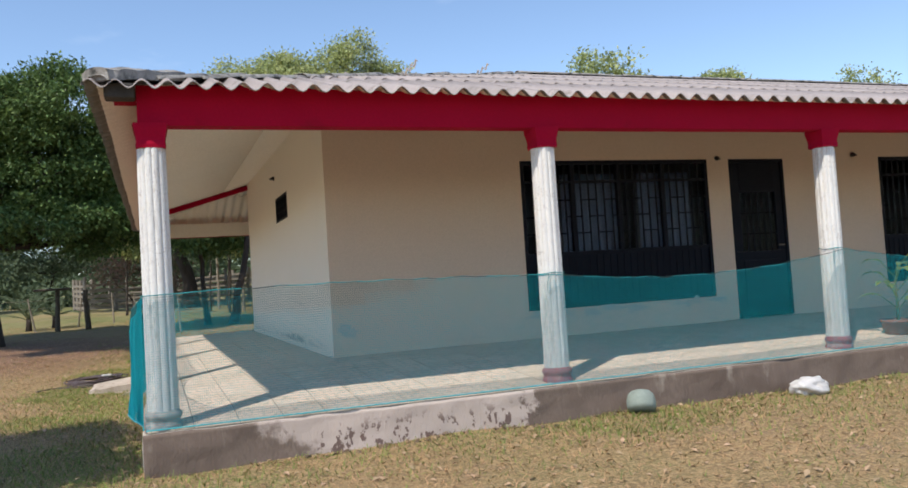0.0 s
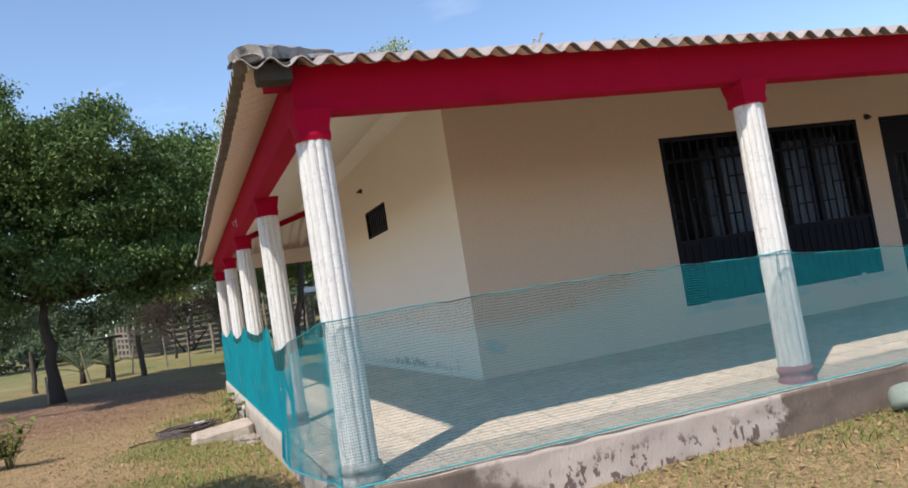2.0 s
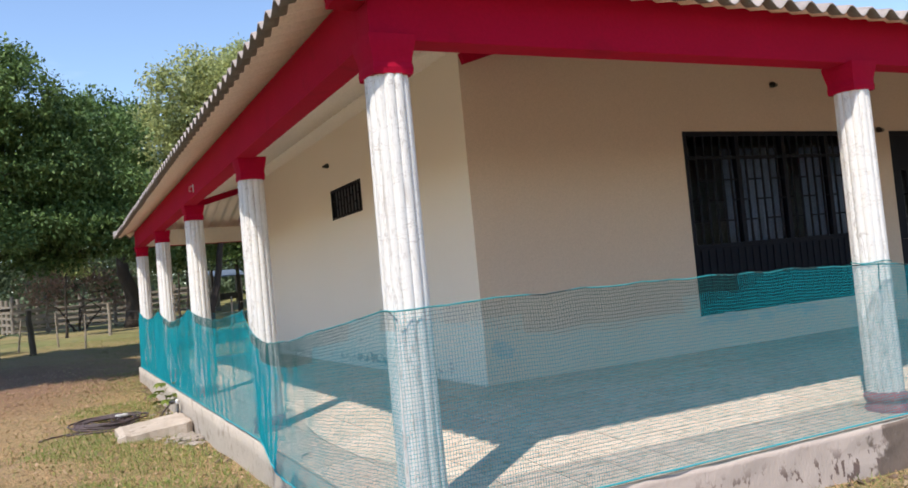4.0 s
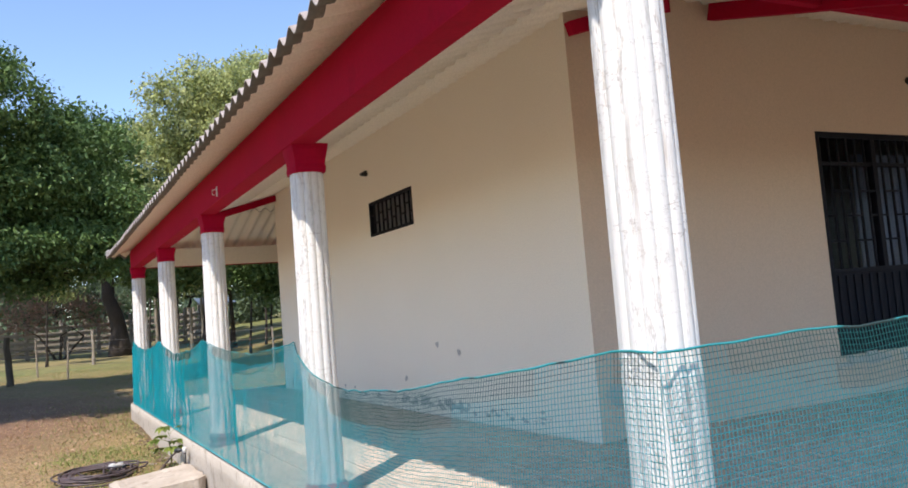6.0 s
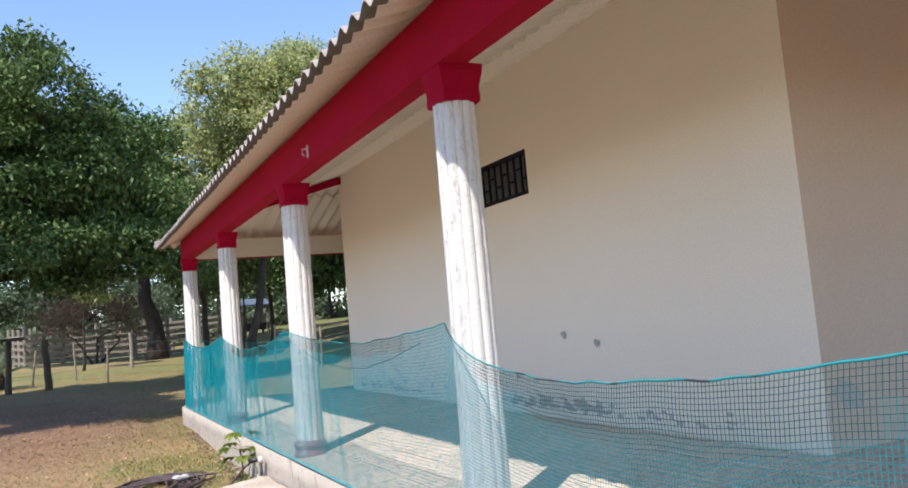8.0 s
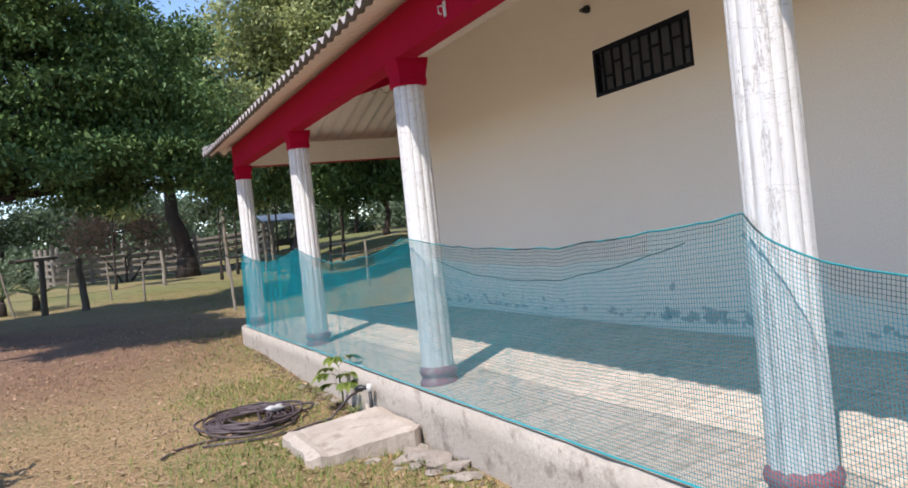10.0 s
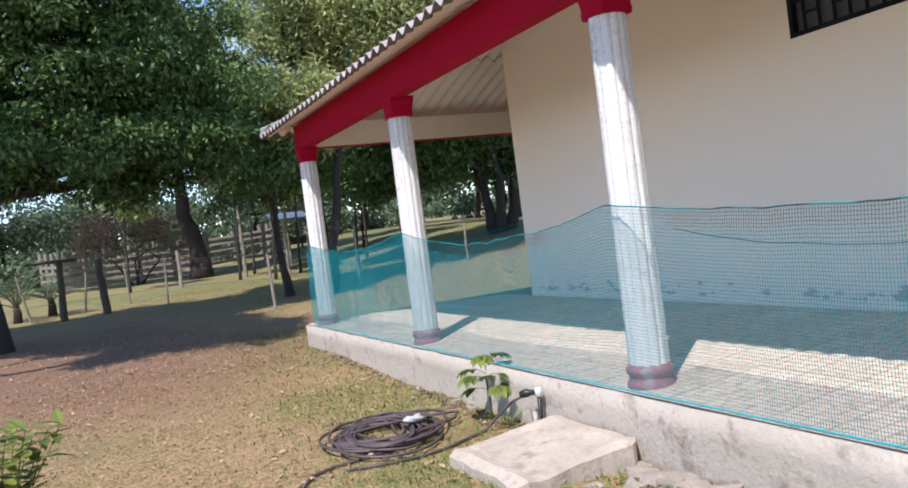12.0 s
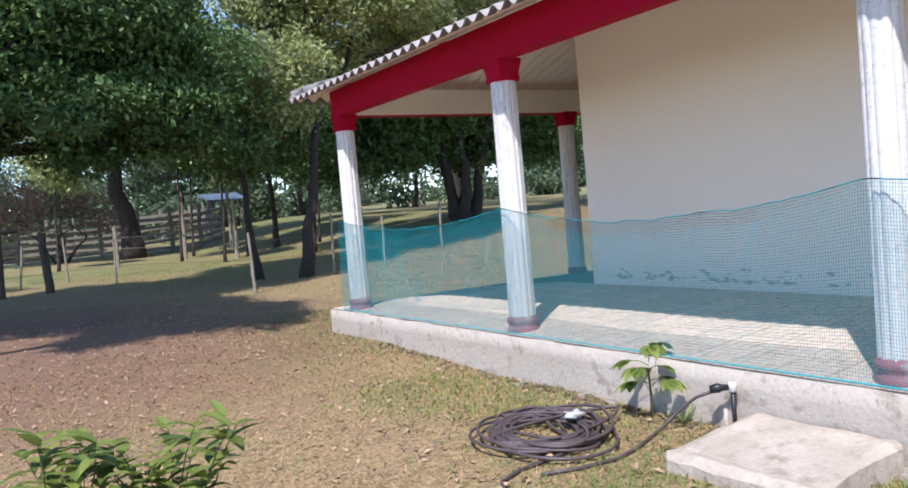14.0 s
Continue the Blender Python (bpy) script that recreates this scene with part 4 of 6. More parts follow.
# ---- the net hung round the porch ----
POSTS_SIDE = [19.56, 16.30, 13.07, 9.79, 6.555]
SAGS_SIDE = [0.13, 0.16, 0.10, 0.22]
POSTS_FRONT = [0.085, 3.435, 6.785, 10.13, 13.48]
SAGS_FRONT = [-0.03, 0.12, 0.16, 0.12]
TOPS_SIDE = [1.37, 1.38, 1.38, 1.35, 1.32]
TOPS_FRONT = [1.32, 1.28, 1.36, 1.33, 1.33]


def net_top(s, posts, sags, tops):
    for k in range(len(posts) - 1):
        a, b = posts[k], posts[k + 1]
        if min(a, b) <= s <= max(a, b):
            f = (s - a) / (b - a)
            g = f ** 0.62 if sags[k] == 0.22 else f
            return tops[k] * (1 - f) + tops[k + 1] * f - sags[k] * 4 * g * (1 - g) + (0.018 * noise.noise(Vector((s * 1.3, 5, 0))) + 0.016 * noise.noise(Vector((s * 4.5, 8, 0)))) * 4 * f * (1 - f)
    return tops[0] if abs(s - posts[0]) < abs(s - posts[-1]) else tops[-1]


def net_sheet(label, length, place, hem, cell=0.015, wire=0.0023, cords=False, ties=()):
    """Threads both ways over the surface place(s, f), s metres along and f from foot (0) to top (1)."""
    net = base_of("safety_net")
    ns, nf = 5 * int(length / cell / 5), 55
    P = np.empty((ns + 1, nf + 1, 3))
    for i in range(ns + 1):
        for j in range(nf + 1):
            P[i, j] = place(i * cell, j / nf)
    limit = np.array([hem(i * cell) for i in range(ns + 1)])
    dull = (np.arange(nf + 1)[None, :] / nf > limit[:, None]).astype(np.int32)

    def strands(A, D, name):
        # A: strands x points x 3; three-sided threads
        d = np.gradient(A, axis=1)
        d /= np.linalg.norm(d, axis=2, keepdims=True) + 1e-9
        ref = np.array([0.31, 0.83, 0.46])
        u = np.cross(d, ref)
        u /= np.linalg.norm(u, axis=2, keepdims=True) + 1e-9
        v = np.cross(d, u)
        ring = np.stack([A + wire / 2 * (math.cos(2.094 * k) * u + math.sin(2.094 * k) * v) for k in range(3)], 2)
        m, n = A.shape[:2]
        idx = np.arange(m * n * 3).reshape(m, n, 3)
        qs = [np.stack([idx[:, :-1, k], idx[:, :-1, (k + 1) % 3], idx[:, 1:, (k + 1) % 3], idx[:, 1:, k]], -1).reshape(-1, 4) for k in range(3)]
        ob = mesh_from_arrays(name, ring.reshape(-1, 3), np.concatenate(qs), NET, net, True)
        ob.data.materials.append(NET_DARK)
        ob.data.polygons.foreach_set("material_index", np.tile(D[:, :-1].ravel(), 3))
        tagged(ob, kind="stuff")

    strands(P[:, ::5], dull[:, ::5], "upright_threads")
    strands(np.swapaxes(P, 0, 1)[:, ::5], dull.T[:, ::5], "level_threads")
    for a in range(0, cords and ns - 20, 160):
        run = [place(i * cell, limit[i] - 0.004) for i in range(a, min(a + 161, ns + 1), 5) if 0.5 < limit[i] < 0.97]
        if len(run) > 4 and max((Vector(p) - Vector(q)).length for p, q in zip(run, run[1:])) < 0.15:
            part("hem_cord", tube(run, 0.0022, 5), NET_DARK, net, "dark sagging hem cord", True)
    part("top_rope", tube([P[i, -1] + np.array((0, 0, 0.006 * noise.noise(Vector((i * 0.13, 2, 0))))) for i in range(0, ns + 1, 3)], 0.0040, 5), ROPE, net, "bright cyan edge rope", True)
    part("foot_rope", tube([P[i, 0] + np.array((0, 0, 0.004)) for i in range(0, ns + 1, 4)], 0.0055, 5), FOOT_ROPE, net, "bright cyan foot rope", True)
    for cx, cy, cz in ties:
        ring = [(cx + 0.122 * math.cos(0.35 * k), cy + 0.122 * math.sin(0.35 * k), cz + 0.006 * math.sin(1.1 * k)) for k in range(19)]
        part("tie", tube(ring, 0.004, 5), ROPE, net, "cord tied round a column", True)
        tail = [(cx - 0.07, cy - 0.105, cz), (cx - 0.085, cy - 0.118, cz - 0.03), (cx - 0.10, cy - 0.12, cz - 0.10), (cx - 0.102, cy - 0.122, cz - 0.17)]
        part("tail", tube(tail, 0.0032, 5), NET_DARK, net, "loose dark end of the cord", True)
    return tagged(net, label, "net", "nets round the porch")


def side_place(s, f):
    y = 19.70 - s
    z1 = net_top(y, POSTS_SIDE, SAGS_SIDE, TOPS_SIDE)
    z0 = FLOOR_LOW + 0.012
    span = min(abs(y - p) for p in POSTS_SIDE)
    loose = min(1.0, span / 1.2)
    belly = 0.06 * loose * math.sin(math.pi * f) * noise.noise(Vector((y * 0.9, f * 1.2, 3)))
    x = -0.020 - 0.034 * math.sqrt(1 - f) + min(belly, 0.01) + 0.012 * noise.noise(Vector((y * 5, f * 3, 1))) * loose
    if 6.555 < y < 9.79:
        x -= 0.12 * math.sin(math.pi * ((9.79 - y) / 3.235) ** 1.3) * (0.15 + 0.85 * f)
    if y < 9.4:
        # near the corner the foot hangs loose over the edge of the plinth
        slack = math.sin(math.pi * min(1.0, (9.4 - y) / 2.95)) ** 1.5
        x -= 0.13 * slack * (1 - f) ** 1.2
        z0 -= 0.05 * slack
    return (x, y, z0 + (z1 - z0) * f)


def front_place(s, f):
    x = s - 0.035
    z1 = net_top(x, POSTS_FRONT, SAGS_FRONT, TOPS_FRONT)
    z0 = FLOOR_LOW + 0.012
    loose = min(1.0, min(abs(x - p) for p in POSTS_FRONT) / 1.2)
    belly = 0.05 * loose * math.sin(math.pi * f) * noise.noise(Vector((x * 0.9, f * 1.2, 9)))
    y = 6.346 - 0.030 * math.sqrt(1 - f) + min(belly, 0.01) + 0.01 * noise.noise(Vector((x * 5, f * 3, 4))) * loose
    return (x, y, z0 + (z1 - z0) * f)


HEMS_SIDE = [0.06, 0.14, 0.17, 0.24]


def side_hem(s):
    """The sagging hem above which the net's threads are darker."""
    y = 19.70 - s
    for k in range(4):
        a, b = POSTS_SIDE[k], POSTS_SIDE[k + 1]
        if b <= y <= a:
            u = (a - y) / (a - b)
            return 1.0 - HEMS_SIDE[k] * 4 * u * (1 - u)
    return 0.9


def front_hem(s):
    x = s - 0.035
    near = 0.22 * math.sin(math.pi * x / 2.3) ** 0.7 if 0.0 < x < 2.3 else 0.0
    return 1.0 - near if near > 0.01 else 1.1


net_sheet("loose teal plastic net hung along the side columns", 13.36, side_place, side_hem, cords=True)


def back_place(s, f):
    x = 0.10 + s
    u = (x - 0.125) / 3.375 % 1.0
    z1 = 1.36 - 0.16 * 4 * u * (1 - u)
    z0 = FLOOR_LOW + 0.012
    loose = min(1.0, 4 * u * (1 - u))
    return (x, 19.70 + 0.05 * loose * noise.noise(Vector((x * 1.1, f * 1.4, 6))), z0 + (z1 - z0) * f)


net_sheet("loose teal plastic net hung along the back columns", 6.9, back_place, lambda s: 1.1)
net_sheet("loose teal plastic net hung along the front columns", 12.4, front_place, front_hem, wire=0.0024, ties=((3.45, 6.505, 1.30), (6.785, 6.53, 1.37)))


# ---- trees and plants ----
def leaf_mass(name, mat, parent, blobs, clumps, per_clump, leaf, spread, seed, hollow=0.55, flat=0.5):
    """Leaves in clumps over the shells of ellipsoid blobs (x, y, z, rx, ry, rz): each leaf a folded four-cornered blade."""
    rng = np.random.default_rng(seed)
    B = np.array(blobs, dtype=float)
    share = (B[:, 3] * B[:, 4] + B[:, 4] * B[:, 5]) ** 1.0
    pick = rng.choice(len(B), clumps, p=share / share.sum())
    d = rng.normal(size=(clumps, 3))
    d /= np.linalg.norm(d, axis=1, keepdims=True)
    rad = hollow + (1 - hollow) * rng.random((clumps, 1)) ** 0.7
    rad *= 1 + 0.10 * np.sin(5 * d[:, :1] + 3 * d[:, 1:2] + pick[:, None]) + 0.08 * np.sin(9 * d[:, 2:3] + 7 * d[:, :1])
    centre = B[pick, :3] + d * B[pick, 3:] * rad
    n = clumps * per_clump
    off = rng.normal(size=(n, 3)) * spread * np.array([1, 1, 0.7])
    p = np.repeat(centre, per_clump, 0) + off
    way = rng.normal(size=(n, 3)) + np.array([0, 0, -0.25])
    way /= np.linalg.norm(way, axis=1, keepdims=True)
    up = rng.normal(size=(n, 3)) + np.array([0, 0, 1.4])
    side = np.cross(way, up)
    side /= np.linalg.norm(side, axis=1, keepdims=True) + 1e-9
    nor = np.cross(side, way)
    size = leaf * (0.6 + 0.8 * rng.random((n, 1)))
    v = np.stack([p, p + way * size * 0.5 + side * size * flat * 0.5 + nor * size * 0.08, p + way * size, p + way * size * 0.5 - side * size * flat * 0.5 + nor * size * 0.08], 1)
    faces = np.arange(n * 4).reshape(n, 4)
    return mesh_from_arrays(name, v.reshape(-1, 3), faces, mat, parent), centre


def wobble(a, b, n, amount, seed):
    rng = random.Random(seed)
    a, b = Vector(a), Vector(b)
    pts = []
    for i in range(n + 1):
        p = a.lerp(b, i / n)
        if 0 < i < n:
            p += Vector((rng.uniform(-1, 1), rng.uniform(-1, 1), rng.uniform(-0.4, 0.4))) * amount
        pts.append(p)
    return pts


def tree(label, base, fork, blobs, trunk_r, mat, seed, clumps=1500, per_clump=26, leaf=0.16, spread=0.30, stems=1, bark=None, hollow=0.55):
    """A tapered trunk (or several stems), limbs to each mass of the crown, boughs into the clumps, and the leaves."""
    bark = bark or BARK
    rng = random.Random(seed)
    x, y = base
    z = float(ground_height(x, y))
    t = base_of("tree", x, y, z)
    off = Vector((x, y, z))
    local = [(b[0] - x, b[1] - y, b[2] - z, *b[3:]) for b in blobs]
    top = Vector(fork) - off
    tips = []
    for k in range(stems):
        a = 2 * math.pi * k / max(stems, 1)
        foot = Vector((math.cos(a), math.sin(a), 0)) * (0 if stems == 1 else trunk_r * 1.3)
        tip = top + (Vector((math.cos(a) * 0.9, math.sin(a) * 0.9, rng.uniform(-0.5, 0.5))) if stems > 1 else Vector())
        pts = wobble(foot - Vector((0, 0, 0.15)), tip, 7, trunk_r * 0.5, seed + k)
        rad = [trunk_r * (1.45 if i == 0 else 1.12 if i == 1 else 1 - 0.45 * i / 7) for i in range(8)]
        part("trunk", tube(pts, rad, 12), bark, t, smooth=True)
        tips.append(tip)
    lumps = []
    for b in local:
        lumps.append((b[0], b[1], b[2], b[3] * 0.62, b[4] * 0.62, b[5] * 0.62))
        for k in range(15):
            d = Vector((rng.gauss(0, 1), rng.gauss(0, 1), rng.gauss(0.15, 0.9))).normalized()
            g = rng.uniform(0.62, 0.86)
            w = rng.uniform(0.24, 0.40)
            lumps.append((b[0] + d.x * b[3] * g, b[1] + d.y * b[4] * g, b[2] + d.z * b[5] * g, b[3] * w, b[4] * w, b[5] * w * 0.9))
    crown, centres = leaf_mass("crown", mat, t, lumps, clumps, per_clump, leaf, spread * 0.8, seed, hollow)
    for i, b in enumerate(local):
        start = tips[i % len(tips)]
        mid = Vector(b[:3]) - Vector((0, 0, b[5] * 0.25))
        part("limb", tube(wobble(start, mid, 5, 0.22, seed + 31 * i), [trunk_r * 0.42 * (1 - 0.12 * k) for k in range(6)], 8), bark, t, smooth=True)
        near = sorted(range(0, len(centres), 7), key=lambda k: (Vector(centres[k]) - mid).length)
        bm = bmesh.new()
        for k in near[4:60:4]:
            add_tube(bm, wobble(mid, centres[k], 3, 0.15, seed + k), [trunk_r * 0.2, trunk_r * 0.14, trunk_r * 0.09, 0.01], 5)
        part("twig_mass", bm, bark, t, smooth=True)
    return tagged(t, label, "tree")


tree("broad dark-green shade tree at the yard's edge", (-4.15, 25.6), (-4.2, 25.8, 2.9),
     [(-5.2, 26.2, 5.4, 3.6, 3.0, 2.6), (-2.6, 25.8, 5.5, 2.5, 2.4, 2.3), (-3.6, 26.6, 7.0, 2.5, 2.3, 1.8), (-7.8, 26.5, 5.6, 2.8, 2.5, 3.0), (-0.7, 26.4, 5.3, 1.9, 1.8, 1.9), (-6.2, 25.0, 4.1, 2.2, 1.8, 1.3), (-6.2, 26.5, 8.4, 2.2, 2.0, 1.7),
      (-5.6, 25.6, 3.5, 2.0, 1.6, 0.95), (-2.7, 25.8, 3.55, 2.0, 1.7, 0.95), (-0.7, 26.3, 3.5, 1.6, 1.5, 1.0), (1.0, 27.2, 3.4, 1.2, 1.2, 0.95)],
     0.185, LEAF, 11, 6400, 40, 0.12, 0.20, hollow=0.55)
# Out of view; added only so its shadow falls across the yard.
tree("tall unseen tree placed to shade the yard", (-10.6, 20.2), (-9.0, 20.0, 6.0),
     [(-5.8, 18.7, 9.0, 1.6, 1.6, 1.2), (-6.4, 20.6, 9.0, 1.9, 1.6, 1.4), (-7.8, 21.7, 8.8, 1.9, 1.5, 1.4)], 0.26, LEAF, 13, 1800, 28, 0.17, 0.26, hollow=0.3)
tree("tall yellow-green tree behind the house", (2.35, 27.2), (3.4, 28.0, 4.2),
     [(4.6, 28.4, 7.3, 2.8, 2.5, 2.5), (6.2, 28.6, 8.3, 2.4, 2.2, 1.9), (3.0, 27.8, 7.1, 2.0, 1.9, 2.1), (7.6, 29.0, 7.2, 2.0, 2.0, 2.2), (2.2, 27.5, 4.6, 1.3, 1.3, 1.1)],
     0.13, LEAF_LIGHT, 23, 4600, 28, 0.12, 0.22, hollow=0.45)
tree("slender green tree beside the fence", (1.7, 28.3), (1.5, 28.4, 3.2),
     [(1.0, 28.8, 4.4, 1.5, 1.5, 1.3), (0.6, 30.0, 5.2, 1.7, 1.7, 1.5), (2.2, 28.9, 3.3, 1.1, 1.1, 0.9)], 0.10, LEAF, 29, 1500, 26, 0.12, 0.24)
tree("large old tree beside the corral", (1.75, 43.5), (1.35, 43.5, 5.2),
     [(-0.8, 43.5, 7.6, 3.6, 3.2, 2.6), (3.2, 43.8, 7.2, 3.2, 3.0, 2.4), (1.2, 43.0, 9.2, 3.0, 3.0, 2.2), (5.4, 44.2, 6.0, 2.4, 2.4, 1.9), (-3.6, 44.0, 6.4, 2.4, 2.4, 1.8)],
     0.38, LEAF, 37, 2000, 26, 0.20, 0.42)
tree("many-stemmed dark tree behind the house", (9.6, 32.0), (9.8, 32.1, 3.9),
     [(8.0, 32.0, 5.6, 2.6, 2.4, 2.0), (11.5, 32.2, 5.8, 2.8, 2.6, 2.2), (9.6, 32.4, 7.4, 2.6, 2.4, 1.7), (6.4, 33.0, 4.9, 2.0, 2.0, 1.5), (14.0, 33.0, 5.2, 2.6, 2.4, 2.3), (12.5, 31.0, 3.8, 1.6, 1.5, 1.2), (5.4, 33.2, 3.5, 1.6, 1.5, 1.1), (7.5, 32.6, 3.6, 1.7, 1.5, 1.1), (10.0, 32.2, 3.7, 1.8, 1.6, 1.1)],
     0.17, LEAF, 41, 4200, 26, 0.16, 0.26, stems=6)
tree("shade tree in the paddock", (5.6, 38.0), (5.5, 38.0, 3.6),
     [(5.6, 38.0, 5.4, 2.6, 2.4, 1.9), (7.6, 38.6, 4.9, 2.0, 2.0, 1.6), (3.9, 38.4, 5.0, 1.9, 1.9, 1.5)], 0.11, LEAF, 43, 1000, 24, 0.22, 0.36)
tree("dry brown thicket tree beside the corral", (-0.6, 45.0), (-0.5, 45.0, 1.8),
     [(-0.6, 45.0, 3.0, 1.6, 1.4, 1.2), (0.9, 45.4, 2.8, 1.2, 1.2, 1.2), (-2.0, 45.6, 2.6, 1.2, 1.2, 0.9)], 0.06, LEAF_DRY, 47, 200, 22, 0.12, 0.34, stems=4)
for k, (bx, by, bz, br) in enumerate(((26.2, 42.0, 12.3, 2.9), (30.5, 43.5, 11.2, 2.6), (35.5, 44.0, 11.9, 2.7), (41.0, 46.0, 11.4, 2.7), (49.0, 44.5, 12.4, 3.0), (18.0, 46.0, 9.0, 3.2), (22.5, 40.0, 8.6, 2.8))):
    tree("tall green tree far behind the house", (bx, by), (bx + 0.2, by, bz - 3.5),
         [(bx, by, bz, br, br, br * 0.75), (bx + br * 0.9, by + 0.4, bz - 0.9, br * 0.75, br * 0.75, br * 0.6), (bx - br * 0.8, by, bz - 1.3, br * 0.7, br * 0.7, br * 0.55)], 0.26, LEAF if k % 2 else LEAF_LIGHT, 60 + k, 480, 22, 0.26, 0.42)
for k, (bx, by, bz, br, low) in enumerate(((-12.0, 52.0, 5.6, 3.0, 1.6), (-6.5, 60.0, 5.6, 3.0, 1.5), (-0.5, 64.0, 5.8, 3.2, 1.5), (7.0, 58.0, 6.0, 3.2, 1.6), (13.0, 55.0, 6.2, 3.2, 1.6), (19.0, 52.0, 6.4, 3.2, 1.6), (11.0, 44.0, 5.6, 2.6, 1.5), (15.5, 41.0, 5.6, 2.6, 1.4), (19.5, 36.5, 5.4, 2.6, 1.2))):
    g = float(ground_height(bx, by))
    tree("shady tree standing in the far paddock", (bx, by), (bx + 0.2, by, g + 2.2),
         [(bx, by, g + bz * 0.72, br, br, br * 0.62), (bx + br * 0.9, by + 0.4, g + bz * 0.55, br * 0.7, br * 0.7, br * 0.45), (bx - br * 0.8, by, g + bz * 0.5, br * 0.7, br * 0.7, br * 0.45)], 0.16, LEAF_FAR if k < 6 else LEAF, 160 + k, 560, 22, 0.22, 0.42)
# Stands outside the view; added for the shadow beside the porch.
tree("small unseen tree placed to shade the ground by the porch", (-4.4, 5.2), (-4.2, 5.4, 2.6),
     [(-3.5, 6.1, 4.3, 1.0, 1.2, 0.8), (-3.0, 5.3, 3.9, 0.7, 0.8, 0.6), (-4.3, 6.5, 4.2, 0.9, 0.9, 0.8)], 0.10, LEAF, 71, 620, 26, 0.13, 0.20)


for k, (bx, by, bh) in enumerate(((3.0, 35.5, 4.6), (4.2, 37.0, 5.0), (2.4, 38.5, 5.2), (6.4, 36.2, 4.8), (3.4, 41.0, 5.4), (7.6, 40.0, 5.0), (-1.2, 40.0, 4.4), (5.2, 33.6, 4.2))):
    g = float(ground_height(bx, by))
    tree("thin young tree in the paddock thicket", (bx, by), (bx + 0.15, by, g + bh * 0.6),
         [(bx, by, g + bh * 0.82, 0.9, 0.9, 0.8), (bx + 0.5, by + 0.2, g + bh * 0.66, 0.6, 0.6, 0.5)], 0.05, LEAF if k % 3 else LEAF_LIGHT, 260 + k, 130, 22, 0.15, 0.26)


def far_woods():
    """Woods along the far side of the fields, with haze put into the leaf colour."""
    rng = random.Random(5)
    blobs = []
    for i in range(70):
        x = -75 + 3.4 * i + rng.uniform(-1.5, 1.5)
        y = 95 + rng.uniform(-10, 18) + max(0, x - 20) * 0.2
        g = float(ground_height(x, y))
        r = rng.uniform(2.6, 4.2)
        blobs.append((x, y, g + rng.uniform(1.2, 2.4), r, r * 0.8, rng.uniform(3.0, 5.4)))
    ob, _ = leaf_mass("distant_woods", LEAF_FAR, None, blobs, 5600, 14, 0.70, 0.6, 91, 0.3, 0.7)
    tagged(ob, "green woods beyond the paddock, haze put into the leaf colour", "woods", kind="stuff")


far_woods()


def scrub():
    rng = random.Random(8)
    blobs = []
    for i in range(46):
        x, y = rng.uniform(-14, 34), rng.uniform(53, 76)
        g = float(ground_height(x, y))
        r = rng.uniform(0.7, 1.6)
        blobs.append((x, y, g + r * 0.5, r, r, r * 0.8))
    ob, _ = leaf_mass("field_scrub", LEAF_FAR, None, blobs, 1700, 16, 0.30, 0.3, 92, 0.3, 0.6)
    tagged(ob, "low green scrub across the far paddock", "shrubs", kind="stuff")


scrub()


def frond_palm(x, y, high, label, n, seed):
    """A young palm: a short stem and arching fronds with leaflets on both sides."""
    rng = random.Random(seed)
    z = float(ground_height(x, y))
    p = base_of("young_palm", x, y, z)
    part("trunk", tube([(0, 0, -0.05), (0.02, 0, 0.25), (0, 0.02, 0.5)], [0.12, 0.10, 0.07], 8), BARK, p, smooth=True)
    for k in range(n):
        a = 2 * math.pi * k / n + rng.uniform(-0.2, 0.2)
        lift = rng.uniform(0.35, 1.0)
        reach = high * rng.uniform(0.6, 0.85)
        pts = []
        for i in range(9):
            f = i / 8
            pts.append(Vector((math.cos(a) * reach * f * (1.1 - 0.5 * lift), math.sin(a) * reach * f * (1.1 - 0.5 * lift), 0.4 + high * lift * (f - 0.42 * f * f) * 1.1 - 0.25 * high * (1 - lift) * f * f)))
        bm = tube(pts, [0.018 - 0.0015 * i for i in range(9)], 4)
        for i in range(2, 9):
            way = (pts[i] - pts[i - 1]).normalized()
            side = way.cross(Vector((0, 0, 1))).normalized()
            for s in (-1, 1):
                for h in (0.0, 0.5):
                    b0 = pts[i].lerp(pts[i - 1], h)
                    tip = b0 + (side * s * 0.8 + way * 0.7 - Vector((0, 0, 0.25))) * 0.30 * (1.15 - 0.08 * i)
                    v = [bm.verts.new(c) for c in (b0, b0.lerp(tip, 0.5) + way * 0.022, tip, b0.lerp(tip, 0.5) - way * 0.022)]
                    bm.faces.new(v)
        part("frond", bm, LEAF_FAR, p)
    return tagged(p, label, "palm")


frond_palm(-4.3, 33.0, 1.9, "young grey-green palm beside the fence", 15, 3)
frond_palm(-3.5, 33.6, 1.4, "small young palm beside the fence", 11, 4)


